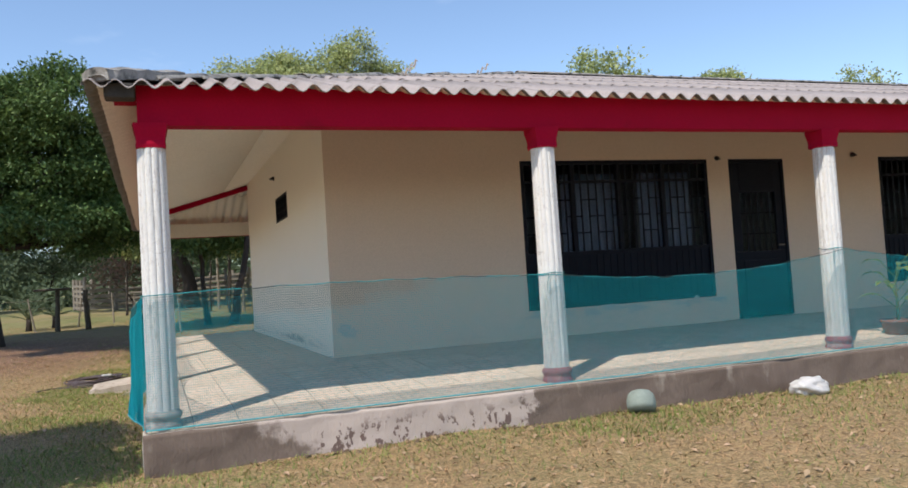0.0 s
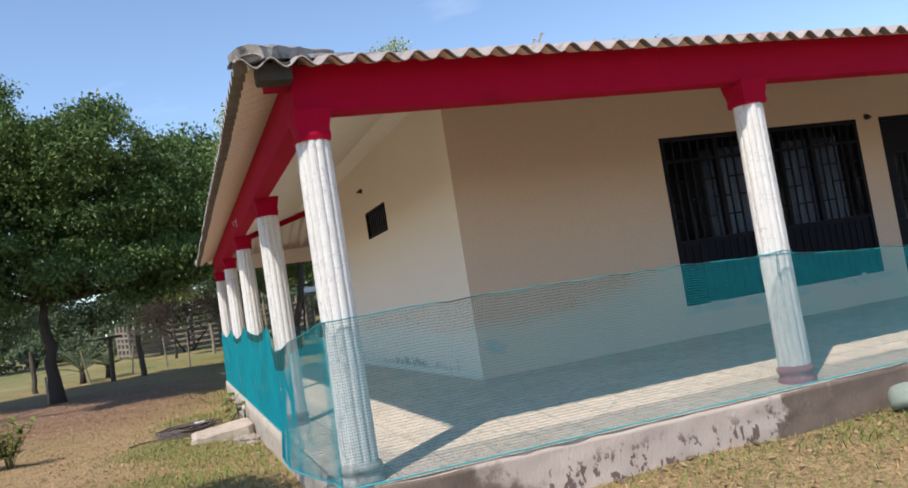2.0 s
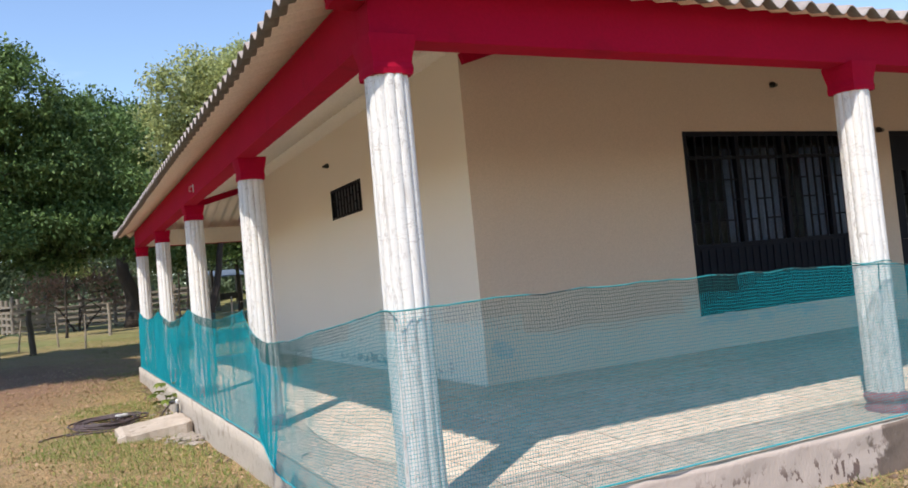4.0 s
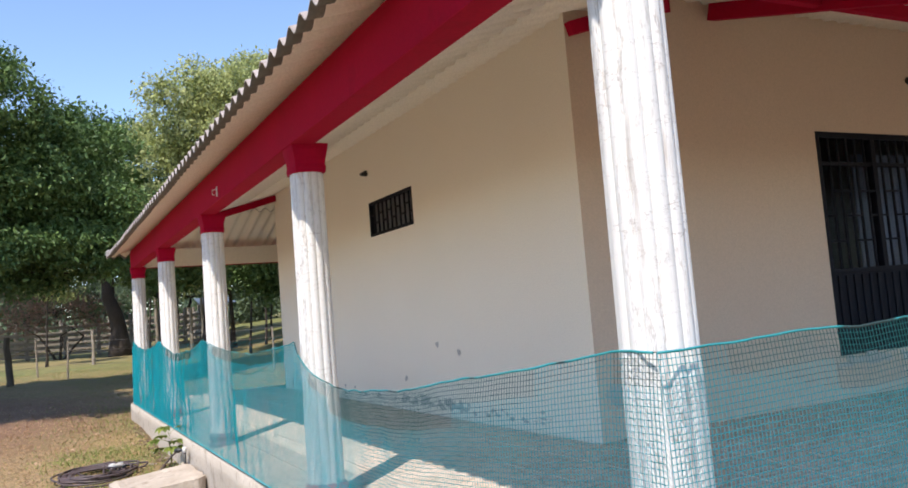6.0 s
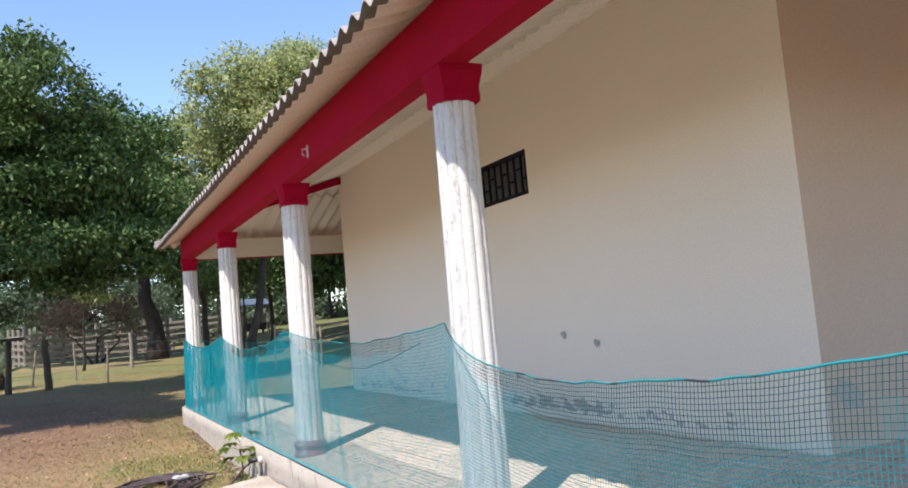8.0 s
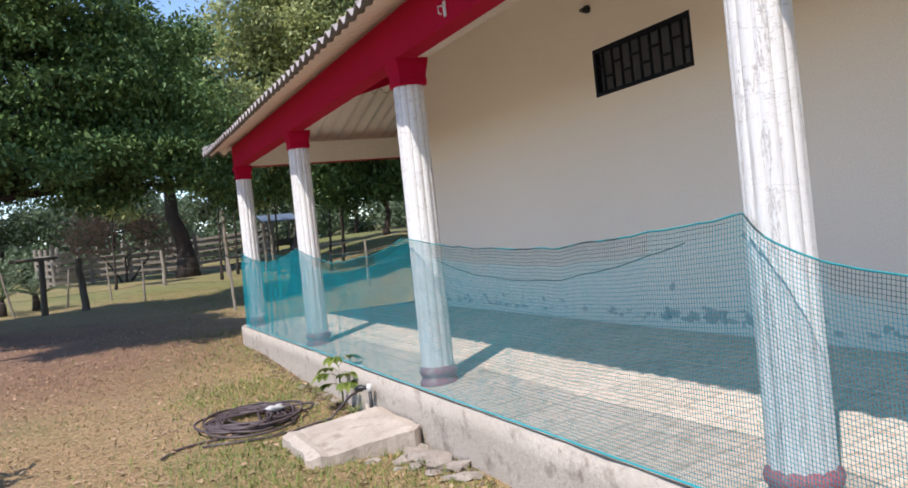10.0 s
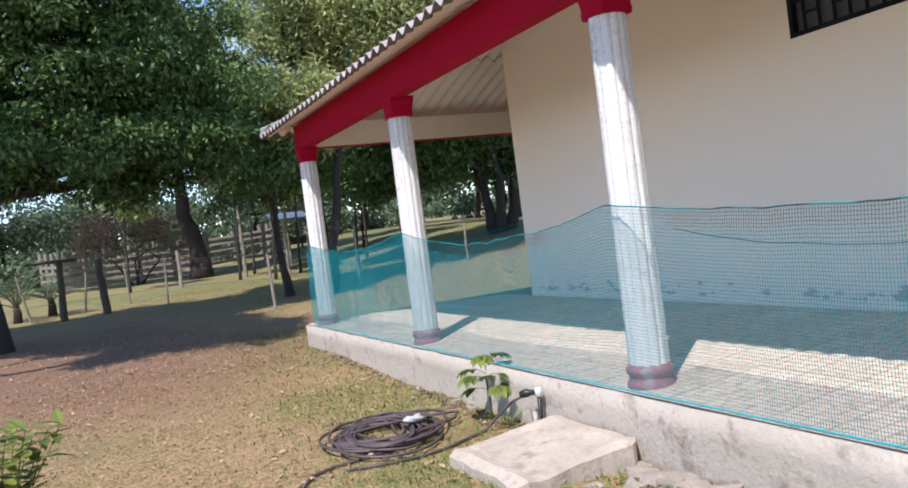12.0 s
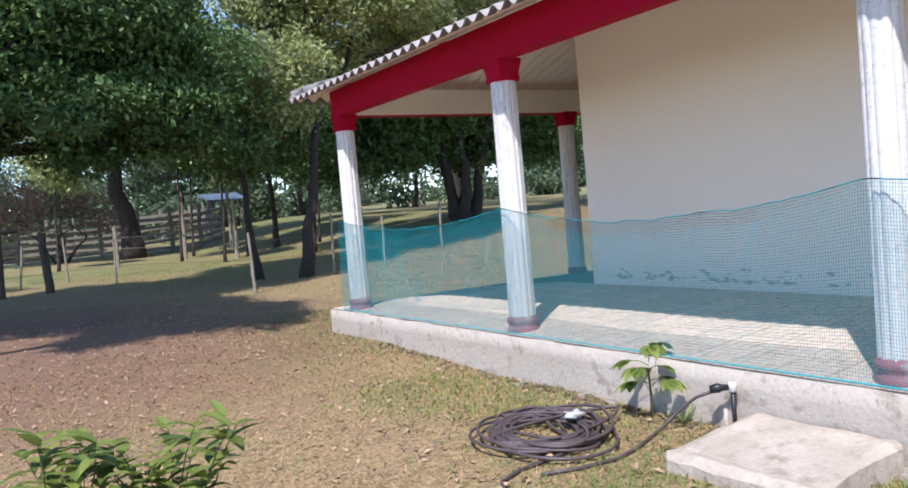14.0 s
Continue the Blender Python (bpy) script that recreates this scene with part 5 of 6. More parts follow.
# ---- fences, corral and shed ----
def rough_post(name, x, y, high, r, mat, label, category, group="", lean=0.0, seed=0):
    z = float(ground_height(x, y))
    rng = random.Random(seed)
    pts = [(rng.uniform(-1, 1) * r * 0.25 + lean * i / 5 * high, rng.uniform(-1, 1) * r * 0.25, -0.15 + (high + 0.15) * i / 5) for i in range(6)]
    bm = tube(pts, [r * (1.1 - 0.06 * i + rng.uniform(-0.05, 0.05)) for i in range(6)], 9)
    ob = part(name, bm, mat, smooth=False)
    ob.matrix_basis = pose(x, y, z)
    return tagged(ob, label, category, group)


for k, (px, py, ph, pr, lean) in enumerate(((-3.2, 31.5, 1.45, 0.085, 0.03), (-2.2, 31.5, 1.40, 0.10, -0.05), (-5.6, 31.6, 1.4, 0.085, 0.0), (-7.5, 31.7, 1.4, 0.085, 0.02))):
    rough_post("fence_post", px, py, ph, pr, POST_WOOD, "dark weathered wooden fence post", "post", "yard fence posts", lean, k)
for k, (px, py, ph, lean) in enumerate(((0.74, 25.6, 1.15, -0.03), (-0.7, 32.0, 1.15, 0.04), (-2.7, 33.6, 1.1, 0.12), (-1.5, 34.5, 1.2, -0.02), (-3.9, 31.8, 1.2, -0.2), (-4.35, 25.5, 0.75, 0.0), (4.4, 27.4, 1.15, 0.0), (6.3, 28.0, 1.2, 0.02), (3.2, 27.6, 1.3, 0.03))):
    rough_post("stake", px, py, ph, 0.032, PALE_BARK, "thin pale wooden stake", "stake", "thin stakes", lean, 20 + k)
for k, (px, py, ph) in enumerate(((2.9, 40.0, 2.6), (3.7, 36.5, 1.9), (0.4, 38.5, 1.3), (5.0, 41.5, 2.2))):
    rough_post("pole", px, py, ph, 0.07, PALE_BARK, "pale upright wooden pole in the paddock", "pole", "paddock poles", 0.0, 40 + k)


def plain_rail(a, b, r, label):
    a = Vector((a[0], a[1], float(ground_height(a[0], a[1])) + a[2]))
    b = Vector((b[0], b[1], float(ground_height(b[0], b[1])) + b[2]))
    tagged(part("fence_rail", tube(wobble(a, b, 4, 0.02, 7), r, 7), POST_WOOD), label, "rail", "fence rails")


plain_rail((-3.9, 31.45, 1.46), (-2.75, 31.45, 1.50), 0.045, "short dark rail laid on a fence post")


def fence_wires():
    w = base_of("wire_fence", 0, 0, 0)
    line = [(-14, 31.9), (-7.5, 31.7), (-5.6, 31.6), (-3.2, 31.5), (-2.2, 31.5), (-0.7, 32.0), (1.7, 28.3), (3.2, 27.6), (4.4, 27.4), (6.3, 28.0)]
    for h in (0.45, 0.85, 1.12):
        pts = [(x, y, float(ground_height(x, y)) + h) for x, y in line]
        part("wire", tube(pts, 0.004, 4), PALE_BARK, w)
    tagged(w, "slack barbed wire strung along the yard fence", "wire fence")


fence_wires()


def corral():
    """A board corral: rough posts and five boards between each two."""
    c = base_of("corral")
    line = [(-3.4, 46.5), (-1.9, 46.8), (-0.3, 47.0), (1.1, 46.6), (2.5, 46.0), (3.7, 45.6), (4.9, 45.6), (6.1, 46.4)]
    rng = random.Random(17)
    for i, (x, y) in enumerate(line):
        z = float(ground_height(x, y))
        part("post", tube([(x, y, z - 0.1), (x + rng.uniform(-0.04, 0.04), y, z + 0.8), (x + rng.uniform(-0.06, 0.06), y, z + 1.62 + rng.uniform(0, 0.25))], [0.10, 0.09, 0.085], 8), RAIL_WOOD, c)
    for (a, b) in zip(line, line[1:]):
        za, zb = float(ground_height(*a)), float(ground_height(*b))
        for k in range(5):
            h = 0.22 + 0.30 * k
            part("board", plank((a[0], a[1] - 0.11, za + h + rng.uniform(-0.03, 0.05)), (b[0], b[1] - 0.11, zb + h + rng.uniform(-0.03, 0.05)), 0.03, 0.13), RAIL_WOOD, c)
    tagged(c, "grey weathered board corral in the paddock", "corral")
    c2 = base_of("corral")
    line = [(-3.4, 46.5), (-4.2, 50.0), (-1.5, 52.0), (2.0, 52.0), (6.0, 51.5), (6.1, 46.4)]
    for (a, b) in zip(line, line[1:]):
        za, zb = float(ground_height(*a)), float(ground_height(*b))
        for k in range(5):
            h = 0.22 + 0.30 * k
            part("board", plank((*a, za + h + rng.uniform(-0.03, 0.05)), (*b, zb + h + rng.uniform(-0.03, 0.05)), 0.03, 0.12), RAIL_WOOD, c2)
        for f in (0.0, 0.33, 0.66):
            x, y = a[0] + (b[0] - a[0]) * f, a[1] + (b[1] - a[1]) * f + 0.1
            z = float(ground_height(x, y))
            part("post", tube([(x, y, z - 0.1), (x, y, z + 1.7)], [0.10, 0.085], 8), RAIL_WOOD, c2)
    tagged(c2, "far sides of the grey board corral", "corral")


corral()


def shed():
    x, y = 7.2, 50.0
    z = float(ground_height(x, y))
    s = base_of("shed", x, y, z)
    part("roof", plank((0, -0.9, 1.62), (0, 0.85, 2.0), 1.9, 0.05), TIN, s, "dull blue-grey tin roof")
    for px in (-0.75, 0.7):
        for py in (-0.65, 0.65):
            part("post", tube([(px, py, -0.1), (px, py, 1.79 + 0.217 * py)], 0.07, 8), RAIL_WOOD, s)
    part("trough", box(-0.7, 0.7, -0.3, 0.3, 0.3, 0.65, 0.03), POST_WOOD, s)
    tagged(s, "small open shed with a dull tin roof", "shed")


shed()


# ---- things in the yard ----
def cement_slab():
    bm = bmesh.new()
    nx, ny = 12, 12
    x0, x1, y0, y1 = -0.885, -0.085, 12.90, 13.80

    def spot(i, j):
        x, y = x0 + (x1 - x0) * i / nx, y0 + (y1 - y0) * j / ny
        e = 0.020
        if i in (0, nx):
            x += e * noise.noise(Vector((x * 4, y * 7, 1))) * 1.5
        if j in (0, ny):
            y += e * noise.noise(Vector((x * 7, y * 4, 2))) * 1.5
        if (i in (0, nx)) and (j in (0, ny)):
            x += 0.03 * (1 if i == 0 else -1)
            y += 0.03 * (1 if j == 0 else -1)
        return x, y
    top = [[bm.verts.new((*spot(i, j), 0.008 + 0.074 * i / nx + 0.010 * noise.noise(Vector((i * 0.6, j * 0.6, 0))) - (0.014 if i in (0, nx) or j in (0, ny) else 0) + (0.014 if (1 <= i <= 1 or j in (ny - 1,)) else 0))) for j in range(ny + 1)] for i in range(nx + 1)]
    low = [[bm.verts.new((*spot(i, j), -0.16)) if i in (0, nx) or j in (0, ny) else None for j in range(ny + 1)] for i in range(nx + 1)]
    for i in range(nx):
        for j in range(ny):
            bm.faces.new((top[i][j], top[i + 1][j], top[i + 1][j + 1], top[i][j + 1]))
    for i in range(nx):
        for j, flip in ((0, 1), (ny, 0)):
            f = (low[i][j], low[i + 1][j], top[i + 1][j], top[i][j])
            bm.faces.new(f if flip else f[::-1])
    for j in range(ny):
        for i, flip in ((0, 0), (nx, 1)):
            f = (low[i][j], low[i][j + 1], top[i][j + 1], top[i][j])
            bm.faces.new(f if flip else f[::-1])
    tagged(part("cement_slab", bm, SLAB), "rough pale cement step slab against the plinth", "slab")


cement_slab()


def rubble():
    rng = random.Random(12)
    spots = [(-0.22, 12.76, 0.085), (-0.17, 12.58, 0.10), (-0.34, 12.66, 0.065), (-0.20, 12.40, 0.09), (-0.32, 12.50, 0.05), (-0.14, 12.24, 0.08), (-0.50, 12.80, 0.05), (-0.28, 12.28, 0.045), (-0.13, 12.88, 0.07), (-0.16, 12.02, 0.07), (-0.42, 12.54, 0.035), (-0.26, 12.12, 0.04), (-0.12, 14.98, 0.05), (-0.32, 14.98, 0.04), (-0.10, 15.3, 0.045), (-0.17, 16.0, 0.05)]
    for k, (x, y, r) in enumerate(spots):
        bm = bmesh.new()
        bmesh.ops.create_icosphere(bm, subdivisions=2, radius=r)
        shift = Vector((k * 3.1, k * 1.7, 0))
        for v in bm.verts:
            g = v.co / r
            v.co *= 1 + 0.7 * noise.noise(g * 1.6 + shift) + 0.4 * noise.noise(g * 4 + shift)
            v.co = Vector((v.co.x * (1.25 if k % 2 else 0.95), v.co.y, max(-0.22 * r, min(v.co.z * 0.6, 0.36 * r + 0.05 * r * noise.noise(g * 5)))))
        ob = part("cement_lump", bm, STONE)
        ob.matrix_basis = pose(x, y, float(ground_height(x, y)) + r * 0.08, rng.uniform(-9, 9), rng.uniform(-9, 9), rng.uniform(0, 360))
        tagged(ob, "broken lump of old cement beside the plinth", "rubble", "rubble by the plinth")


rubble()


def hose_coil():
    """A long hose lying in a loose coil, with both ends free."""
    rng = random.Random(21)
    cx, cy = -0.97, 14.70
    z0 = float(ground_height(cx, cy))
    pts = []
    turns = 18
    n = turns * 26
    for i in range(n):
        f = i / n
        a = 2 * math.pi * turns * f
        k = int(turns * f)
        rr = random.Random(k)
        ax, ay = 0.32 + 0.17 * rr.uniform(-1, 1), 0.28 + 0.15 * rr.uniform(-1, 1)
        ox, oy = 0.13 * rr.uniform(-1, 1), 0.12 * rr.uniform(-1, 1)
        s = f * turns - k
        rn = random.Random(k + 1)
        bx, by = 0.32 + 0.17 * rn.uniform(-1, 1), 0.28 + 0.15 * rn.uniform(-1, 1)
        px, py = 0.13 * rn.uniform(-1, 1), 0.12 * rn.uniform(-1, 1)
        ax, ay, ox, oy = ax + (bx - ax) * s, ay + (by - ay) * s, ox + (px - ox) * s, oy + (py - oy) * s
        z = z0 + 0.02 + 0.06 * f + 0.024 * math.sin(a * 0.7 + 2 * k) + 0.01 * noise.noise(Vector((i * 0.2, 0, 0)))
        wx, wy = 0.11 * noise.noise(Vector((i * 0.075, 1, 0))), 0.10 * noise.noise(Vector((i * 0.075, 8, 0)))
        pts.append((cx + ox + wx + ax * math.cos(a), cy + oy + wy + ay * math.sin(a), max(z, z0 + 0.016)))
    lead = [(-1.72, 14.02), (-1.62, 14.20), (-1.45, 14.28), (-1.25, 14.30), (-1.0, 14.34), (-0.8, 14.40)]
    start = [(x, y, float(ground_height(x, y)) + 0.016) for x, y in lead]
    h = base_of("hose", 0, 0, 0)
    part("coil", tube(pts, 0.0105, 7), HOSE, h, smooth=True)
    tail = [(-1.42, 14.12), (-1.2, 14.05), (-0.95, 14.05), (-0.72, 14.12), (-0.5, 14.22), (-0.36, 14.28)]
    tail_pts = [(x, y, float(ground_height(x, y)) + 0.016) for x, y in tail] + [(-0.27, 14.20, 0.06), (-0.22, 14.11, 0.14), (-0.185, 14.01, 0.185)]
    part("lead", tube(tail_pts, 0.0105, 7), HOSE, h, smooth=True)
    part("loose_end", tube(start, 0.0105, 7), HOSE, h, smooth=True)
    tagged(h, "faded black garden hose lying in a loose coil", "hose")
    bm = bmesh.new()
    bmesh.ops.create_icosphere(bm, subdivisions=2, radius=0.07)
    for v in bm.verts:
        v.co *= 0.8 + 0.9 * noise.noise(v.co * 26) + 0.4 * noise.noise(v.co * 60)
        v.co.z *= 0.4
        v.co.x *= 1.5
    ob = part("plastic_scrap", bm, SACK, smooth=True)
    ob.matrix_basis = pose(-0.73, 14.66, z0 + 0.105, 0, 8, 30)
    tagged(ob, "crumpled scrap of white plastic on the hose", "scrap")


hose_coil()


def standpipe():
    p = base_of("standpipe", -0.115, 13.92, float(ground_height(-0.115, 13.92)) + 0.015)
    part("pipe", tube([(0, 0, -0.1), (0, 0, 0.25)], 0.014, 10), BLACK_PLASTIC, p, smooth=True)
    part("stub", tube([(-0.02, 0.045, -0.1), (-0.02, 0.045, 0.13)], 0.014, 10), SLAB, p, "short dirty plastic pipe", True)
    part("elbow", add_lathe(bmesh.new(), [(0.015, 0.235), (0.024, 0.24), (0.026, 0.28), (0.020, 0.295)], 12), PVC, p, "white plastic elbow", True)
    part("coupling", tube([(-0.01, 0.01, 0.265), (-0.04, 0.05, 0.262), (-0.05, 0.06, 0.262), (-0.08, 0.10, 0.25)], [0.016, 0.020, 0.030, 0.024], 10), BLACK_PLASTIC, p, "black hose coupling", True)
    tagged(p, "short garden standpipe with a black hose coupling", "tap")


standpipe()


def leaf_blade(bm, root, way, length, width, droop, segs=4):
    """A pointed leaf with a folded midrib that droops towards its tip."""
    way = Vector(way).normalized()
    side = way.cross(Vector((0, 0, 1)))
    side = side.normalized() if side.length > 1e-3 else Vector((1, 0, 0))
    rows = []
    p = Vector(root)
    d = way.copy()
    for i in range(segs + 1):
        f = i / segs
        w = width * math.sin(math.pi * (0.08 + 0.90 * f) ** 0.8) * 0.5
        up = side.cross(d).normalized()
        rows.append((bm.verts.new(p - side * w + up * w * 0.25), bm.verts.new(p), bm.verts.new(p + side * w + up * w * 0.25)))
        p = p + d * length / segs
        d = (d - Vector((0, 0, droop / segs))).normalized()
    for a, b in zip(rows, rows[1:]):
        bm.faces.new((a[0], a[1], b[1], b[0]))
        bm.faces.new((a[1], a[2], b[2], b[1]))


def sapling():
    """A papaya-like seedling with lobed leaves on long stalks."""
    rng = random.Random(31)
    x, y = -0.18, 14.53
    p = base_of("sapling", x, y, float(ground_height(x, y)))
    part("stem", tube([(0, 0, -0.03), (0.01, 0.01, 0.15), (-0.01, 0.0, 0.32)], [0.011, 0.009, 0.006], 7), STEM, p, smooth=True)
    for k in range(9):
        a = 2.4 * k + rng.uniform(-0.3, 0.3)
        h = 0.20 + 0.024 * k
        reach = rng.uniform(0.09, 0.20)
        end = Vector((math.cos(a) * reach, math.sin(a) * reach, h + rng.uniform(0.0, 0.13)))
        bm = tube([(0, 0, h), (end * 0.5 + Vector((0, 0, h * 0.55))), end], 0.003, 5)
        for j in range(5):
            b = a + (j - 2) * 0.55
            leaf_blade(bm, end, (math.cos(b), math.sin(b), -0.15), 0.15 - 0.02 * abs(j - 2), 0.075, 0.9)
        part("leaf", bm, LEAF_BUSH, p)
    tagged(p, "green seedling with lobed leaves against the plinth", "plant")
    w = base_of("weed", -0.16, 14.28, float(ground_height(-0.16, 14.28)))
    for k in range(14):
        a = 2 * math.pi * k / 14 + rng.uniform(-0.3, 0.3)
        bm = bmesh.new()
        leaf_blade(bm, (0, 0, 0), (math.cos(a), math.sin(a), rng.uniform(0.8, 2.0)), rng.uniform(0.10, 0.19), 0.016, 1.0, 4)
        part("leaf", bm, LEAF_LIGHT, w)
    tagged(w, "tuft of yellow-green weeds beside the standpipe", "weed")


sapling()


def foreground_bush(x, y, label, stems, seed, high):
    rng = random.Random(seed)
    b = base_of("bush", x, y, float(ground_height(x, y)))
    for k in range(stems):
        a = 2 * math.pi * k / stems + rng.uniform(-0.4, 0.4)
        lean = rng.uniform(0.15, 0.62)
        hh = high * rng.uniform(0.7, 1.05)
        pts = [Vector((0.03 * math.cos(a), 0.03 * math.sin(a), -0.03))]
        for i in range(1, 6):
            f = i / 5
            pts.append(Vector((math.cos(a) * lean * hh * f + rng.uniform(-0.015, 0.015), math.sin(a) * lean * hh * f + rng.uniform(-0.015, 0.015), hh * f * (1.05 - 0.12 * f))))
        part("stem", tube(pts, [0.006, 0.0055, 0.005, 0.004, 0.003, 0.002], 5), STEM, b)
        bm = bmesh.new()
        for i in range(2, 6):
            for j in range(5 if i == 5 else 3):
                c = rng.uniform(0, 2 * math.pi)
                root = pts[i] if j % 2 else pts[i].lerp(pts[i - 1], 0.5)
                leaf_blade(bm, root, (math.cos(c), math.sin(c), rng.uniform(-0.1, 0.8)), rng.uniform(0.10, 0.17), rng.uniform(0.045, 0.070), rng.uniform(0.3, 1.0))
        part("leaves", bm, LEAF_BUSH, b)
    return tagged(b, label, "bush")


foreground_bush(-3.28, 14.25, "young leafy bush growing in the dry yard", 13, 51, 0.70)
foreground_bush(-3.70, 14.20, "young leafy bush growing in the dry yard", 15, 52, 0.72)


def overturned_pot():
    p = base_of("plant_pot", 4.05, 6.13, float(ground_height(4.05, 6.13)))
    part("body", add_lathe(bmesh.new(), [(0.135, -0.01), (0.150, 0.03), (0.150, 0.10), (0.135, 0.155), (0.110, 0.185), (0.075, 0.195), (0.07, 0.19)], 28), POT, p, "rounded cement body", True)
    part("nub", add_lathe(bmesh.new(), [(0.028, 0.185), (0.030, 0.20), (0.022, 0.215), (0.01, 0.22)], 12), BLACK_PLASTIC, p, "dark knob", True)
    p.matrix_basis = pose(4.05, 6.10, float(ground_height(4.05, 6.10)) + 0.03, -18, 22, 20) @ Matrix.Scale(0.85, 4)
    tagged(p, "grey-green cement pot turned over on the grass", "pot")


overturned_pot()


def white_sack():
    bm = bmesh.new()
    bmesh.ops.create_icosphere(bm, subdivisions=4, radius=0.16)
    for v in bm.verts:
        n = 1 + 0.35 * noise.noise(v.co * 9) + 0.28 * abs(noise.noise(v.co * 17 + Vector((3, 0, 0)))) + 0.16 * abs(noise.noise(v.co * 36))
        v.co = Vector((v.co.x * 1.15 * n, v.co.y * 0.7 * n, max(v.co.z * 0.55 * n, -0.07)))
    s = base_of("plastic_sack", 5.93, 6.08, float(ground_height(5.93, 6.08)) + 0.066)
    part("body", bm, SACK, s, smooth=True)
    part("knot", tube([(0.12, 0, 0.0), (0.17, 0.01, 0.0), (0.20, 0.02, 0.01), (0.23, 0.02, 0.0)], [0.05, 0.028, 0.036, 0.02], 8), SACK, s, "twisted neck", True)
    tagged(s, "crumpled white plastic sack lying beside the plinth", "sack")


white_sack()


def potted_plant():
    x, y = 8.02, 6.86
    p = base_of("potted_plant", x, y, floor_height(x, y))
    part("pot", add_lathe(bmesh.new(), [(0.13, 0.0), (0.15, 0.02), (0.18, 0.14), (0.19, 0.145), (0.19, 0.17), (0.165, 0.17), (0.15, 0.13)], 24), CLAY, p, "wide terracotta pot", True)
    rng = random.Random(61)
    part("stem", tube([(0, 0, 0.1), (0.02, 0.01, 0.4), (0.0, 0.0, 0.62)], [0.02, 0.016, 0.01], 7), STEM, p, smooth=True)
    for k in range(11):
        a = 2.4 * k
        h = 0.28 + 0.05 * k
        bm = bmesh.new()
        end = Vector((math.cos(a) * 0.14, math.sin(a) * 0.14, h + 0.10))
        add_tube(bm, [(0, 0, h * 0.9), end], 0.006, 5)
        leaf_blade(bm, end, (math.cos(a), math.sin(a), 0.5), rng.uniform(0.22, 0.32), 0.11, 1.3, 5)
        part("leaf", bm, LEAF_BUSH, p)
    tagged(p, "leafy green plant in a terracotta pot on the porch", "potted plant")


potted_plant()


def bulb_holder(x, y, z, way, label):
    b = base_of("lamp_holder", x, y, z)
    w = Vector(way)
    part("cup", tube([Vector(), w * 0.025, w * 0.05, w * 0.07], [0.035, 0.035, 0.022, 0.020], 10), BLACK_PLASTIC, b, smooth=True)
    part("socket", tube([w * 0.07, w * 0.085], [0.016, 0.014], 10), BRASS, b, smooth=True)
    tagged(b, label, "lamp holder", "empty lamp holders")


bulb_holder(7.66, WALL_Y, 2.78, (0, -1, -0.3), "empty dark lamp holder on the wall above the door")
bulb_holder(10.2, WALL_Y, 2.82, (0, -1, -0.3), "empty dark lamp holder on the front wall")
bulb_holder(5.945, WALL_Y, 3.295, (0, -1, -0.3), "empty dark lamp holder high above the barred window")
bulb_holder(WALL_X, 13.41, 3.14, (-1, 0, -0.2), "empty lamp holder high on the side wall")


def insulator():
    b = base_of("wire_bracket", 0.0, 12.02, 2.70)
    b.scale = (0.65, 0.65, 0.65)
    part("plate", box(-0.012, -0.001, -0.025, 0.025, -0.07, 0.07, 0.003), PVC, b)
    part("hook", tube([(-0.012, 0, 0.03), (-0.07, 0, 0.02), (-0.07, 0, -0.04), (-0.04, 0, -0.05)], 0.009, 7), PVC, b, smooth=True)
    tagged(b, "small white wire bracket on the crimson side beam", "bracket")


insulator()


def soil_clods():
    """Crumbled earth along the foot of the plinth, coloured dark to stand in for the shaded gap."""
    rng = random.Random(19)
    bm = bmesh.new()
    for k in range(520):
        if k % 4:
            x, y = EDGE_X - abs(rng.gauss(0, 0.09)) - 0.015, rng.choice((rng.uniform(10.5, 20.2), rng.uniform(13.9, 18.5)))
        else:
            x, y = rng.uniform(0.0, 8.0), EDGE_Y - abs(rng.gauss(0, 0.07)) - 0.015
        q = rng.uniform(0.012, 0.038)
        z = float(ground_height(x, y)) + q * 0.15
        pts = []
        for _ in range(9):
            d = Vector((rng.gauss(0, 1), rng.gauss(0, 1), rng.gauss(0, 1))).normalized() * q * rng.uniform(0.75, 1.15)
            pts.append(bm.verts.new((x + d.x, y + d.y, z + d.z * 0.6)))
        bmesh.ops.convex_hull(bm, input=pts)
    tagged(part("soil_clods", bm, EARTH), "crumbled earth along the plinth's foot, dark for the shaded gap", "soil", kind="stuff")


soil_clods()


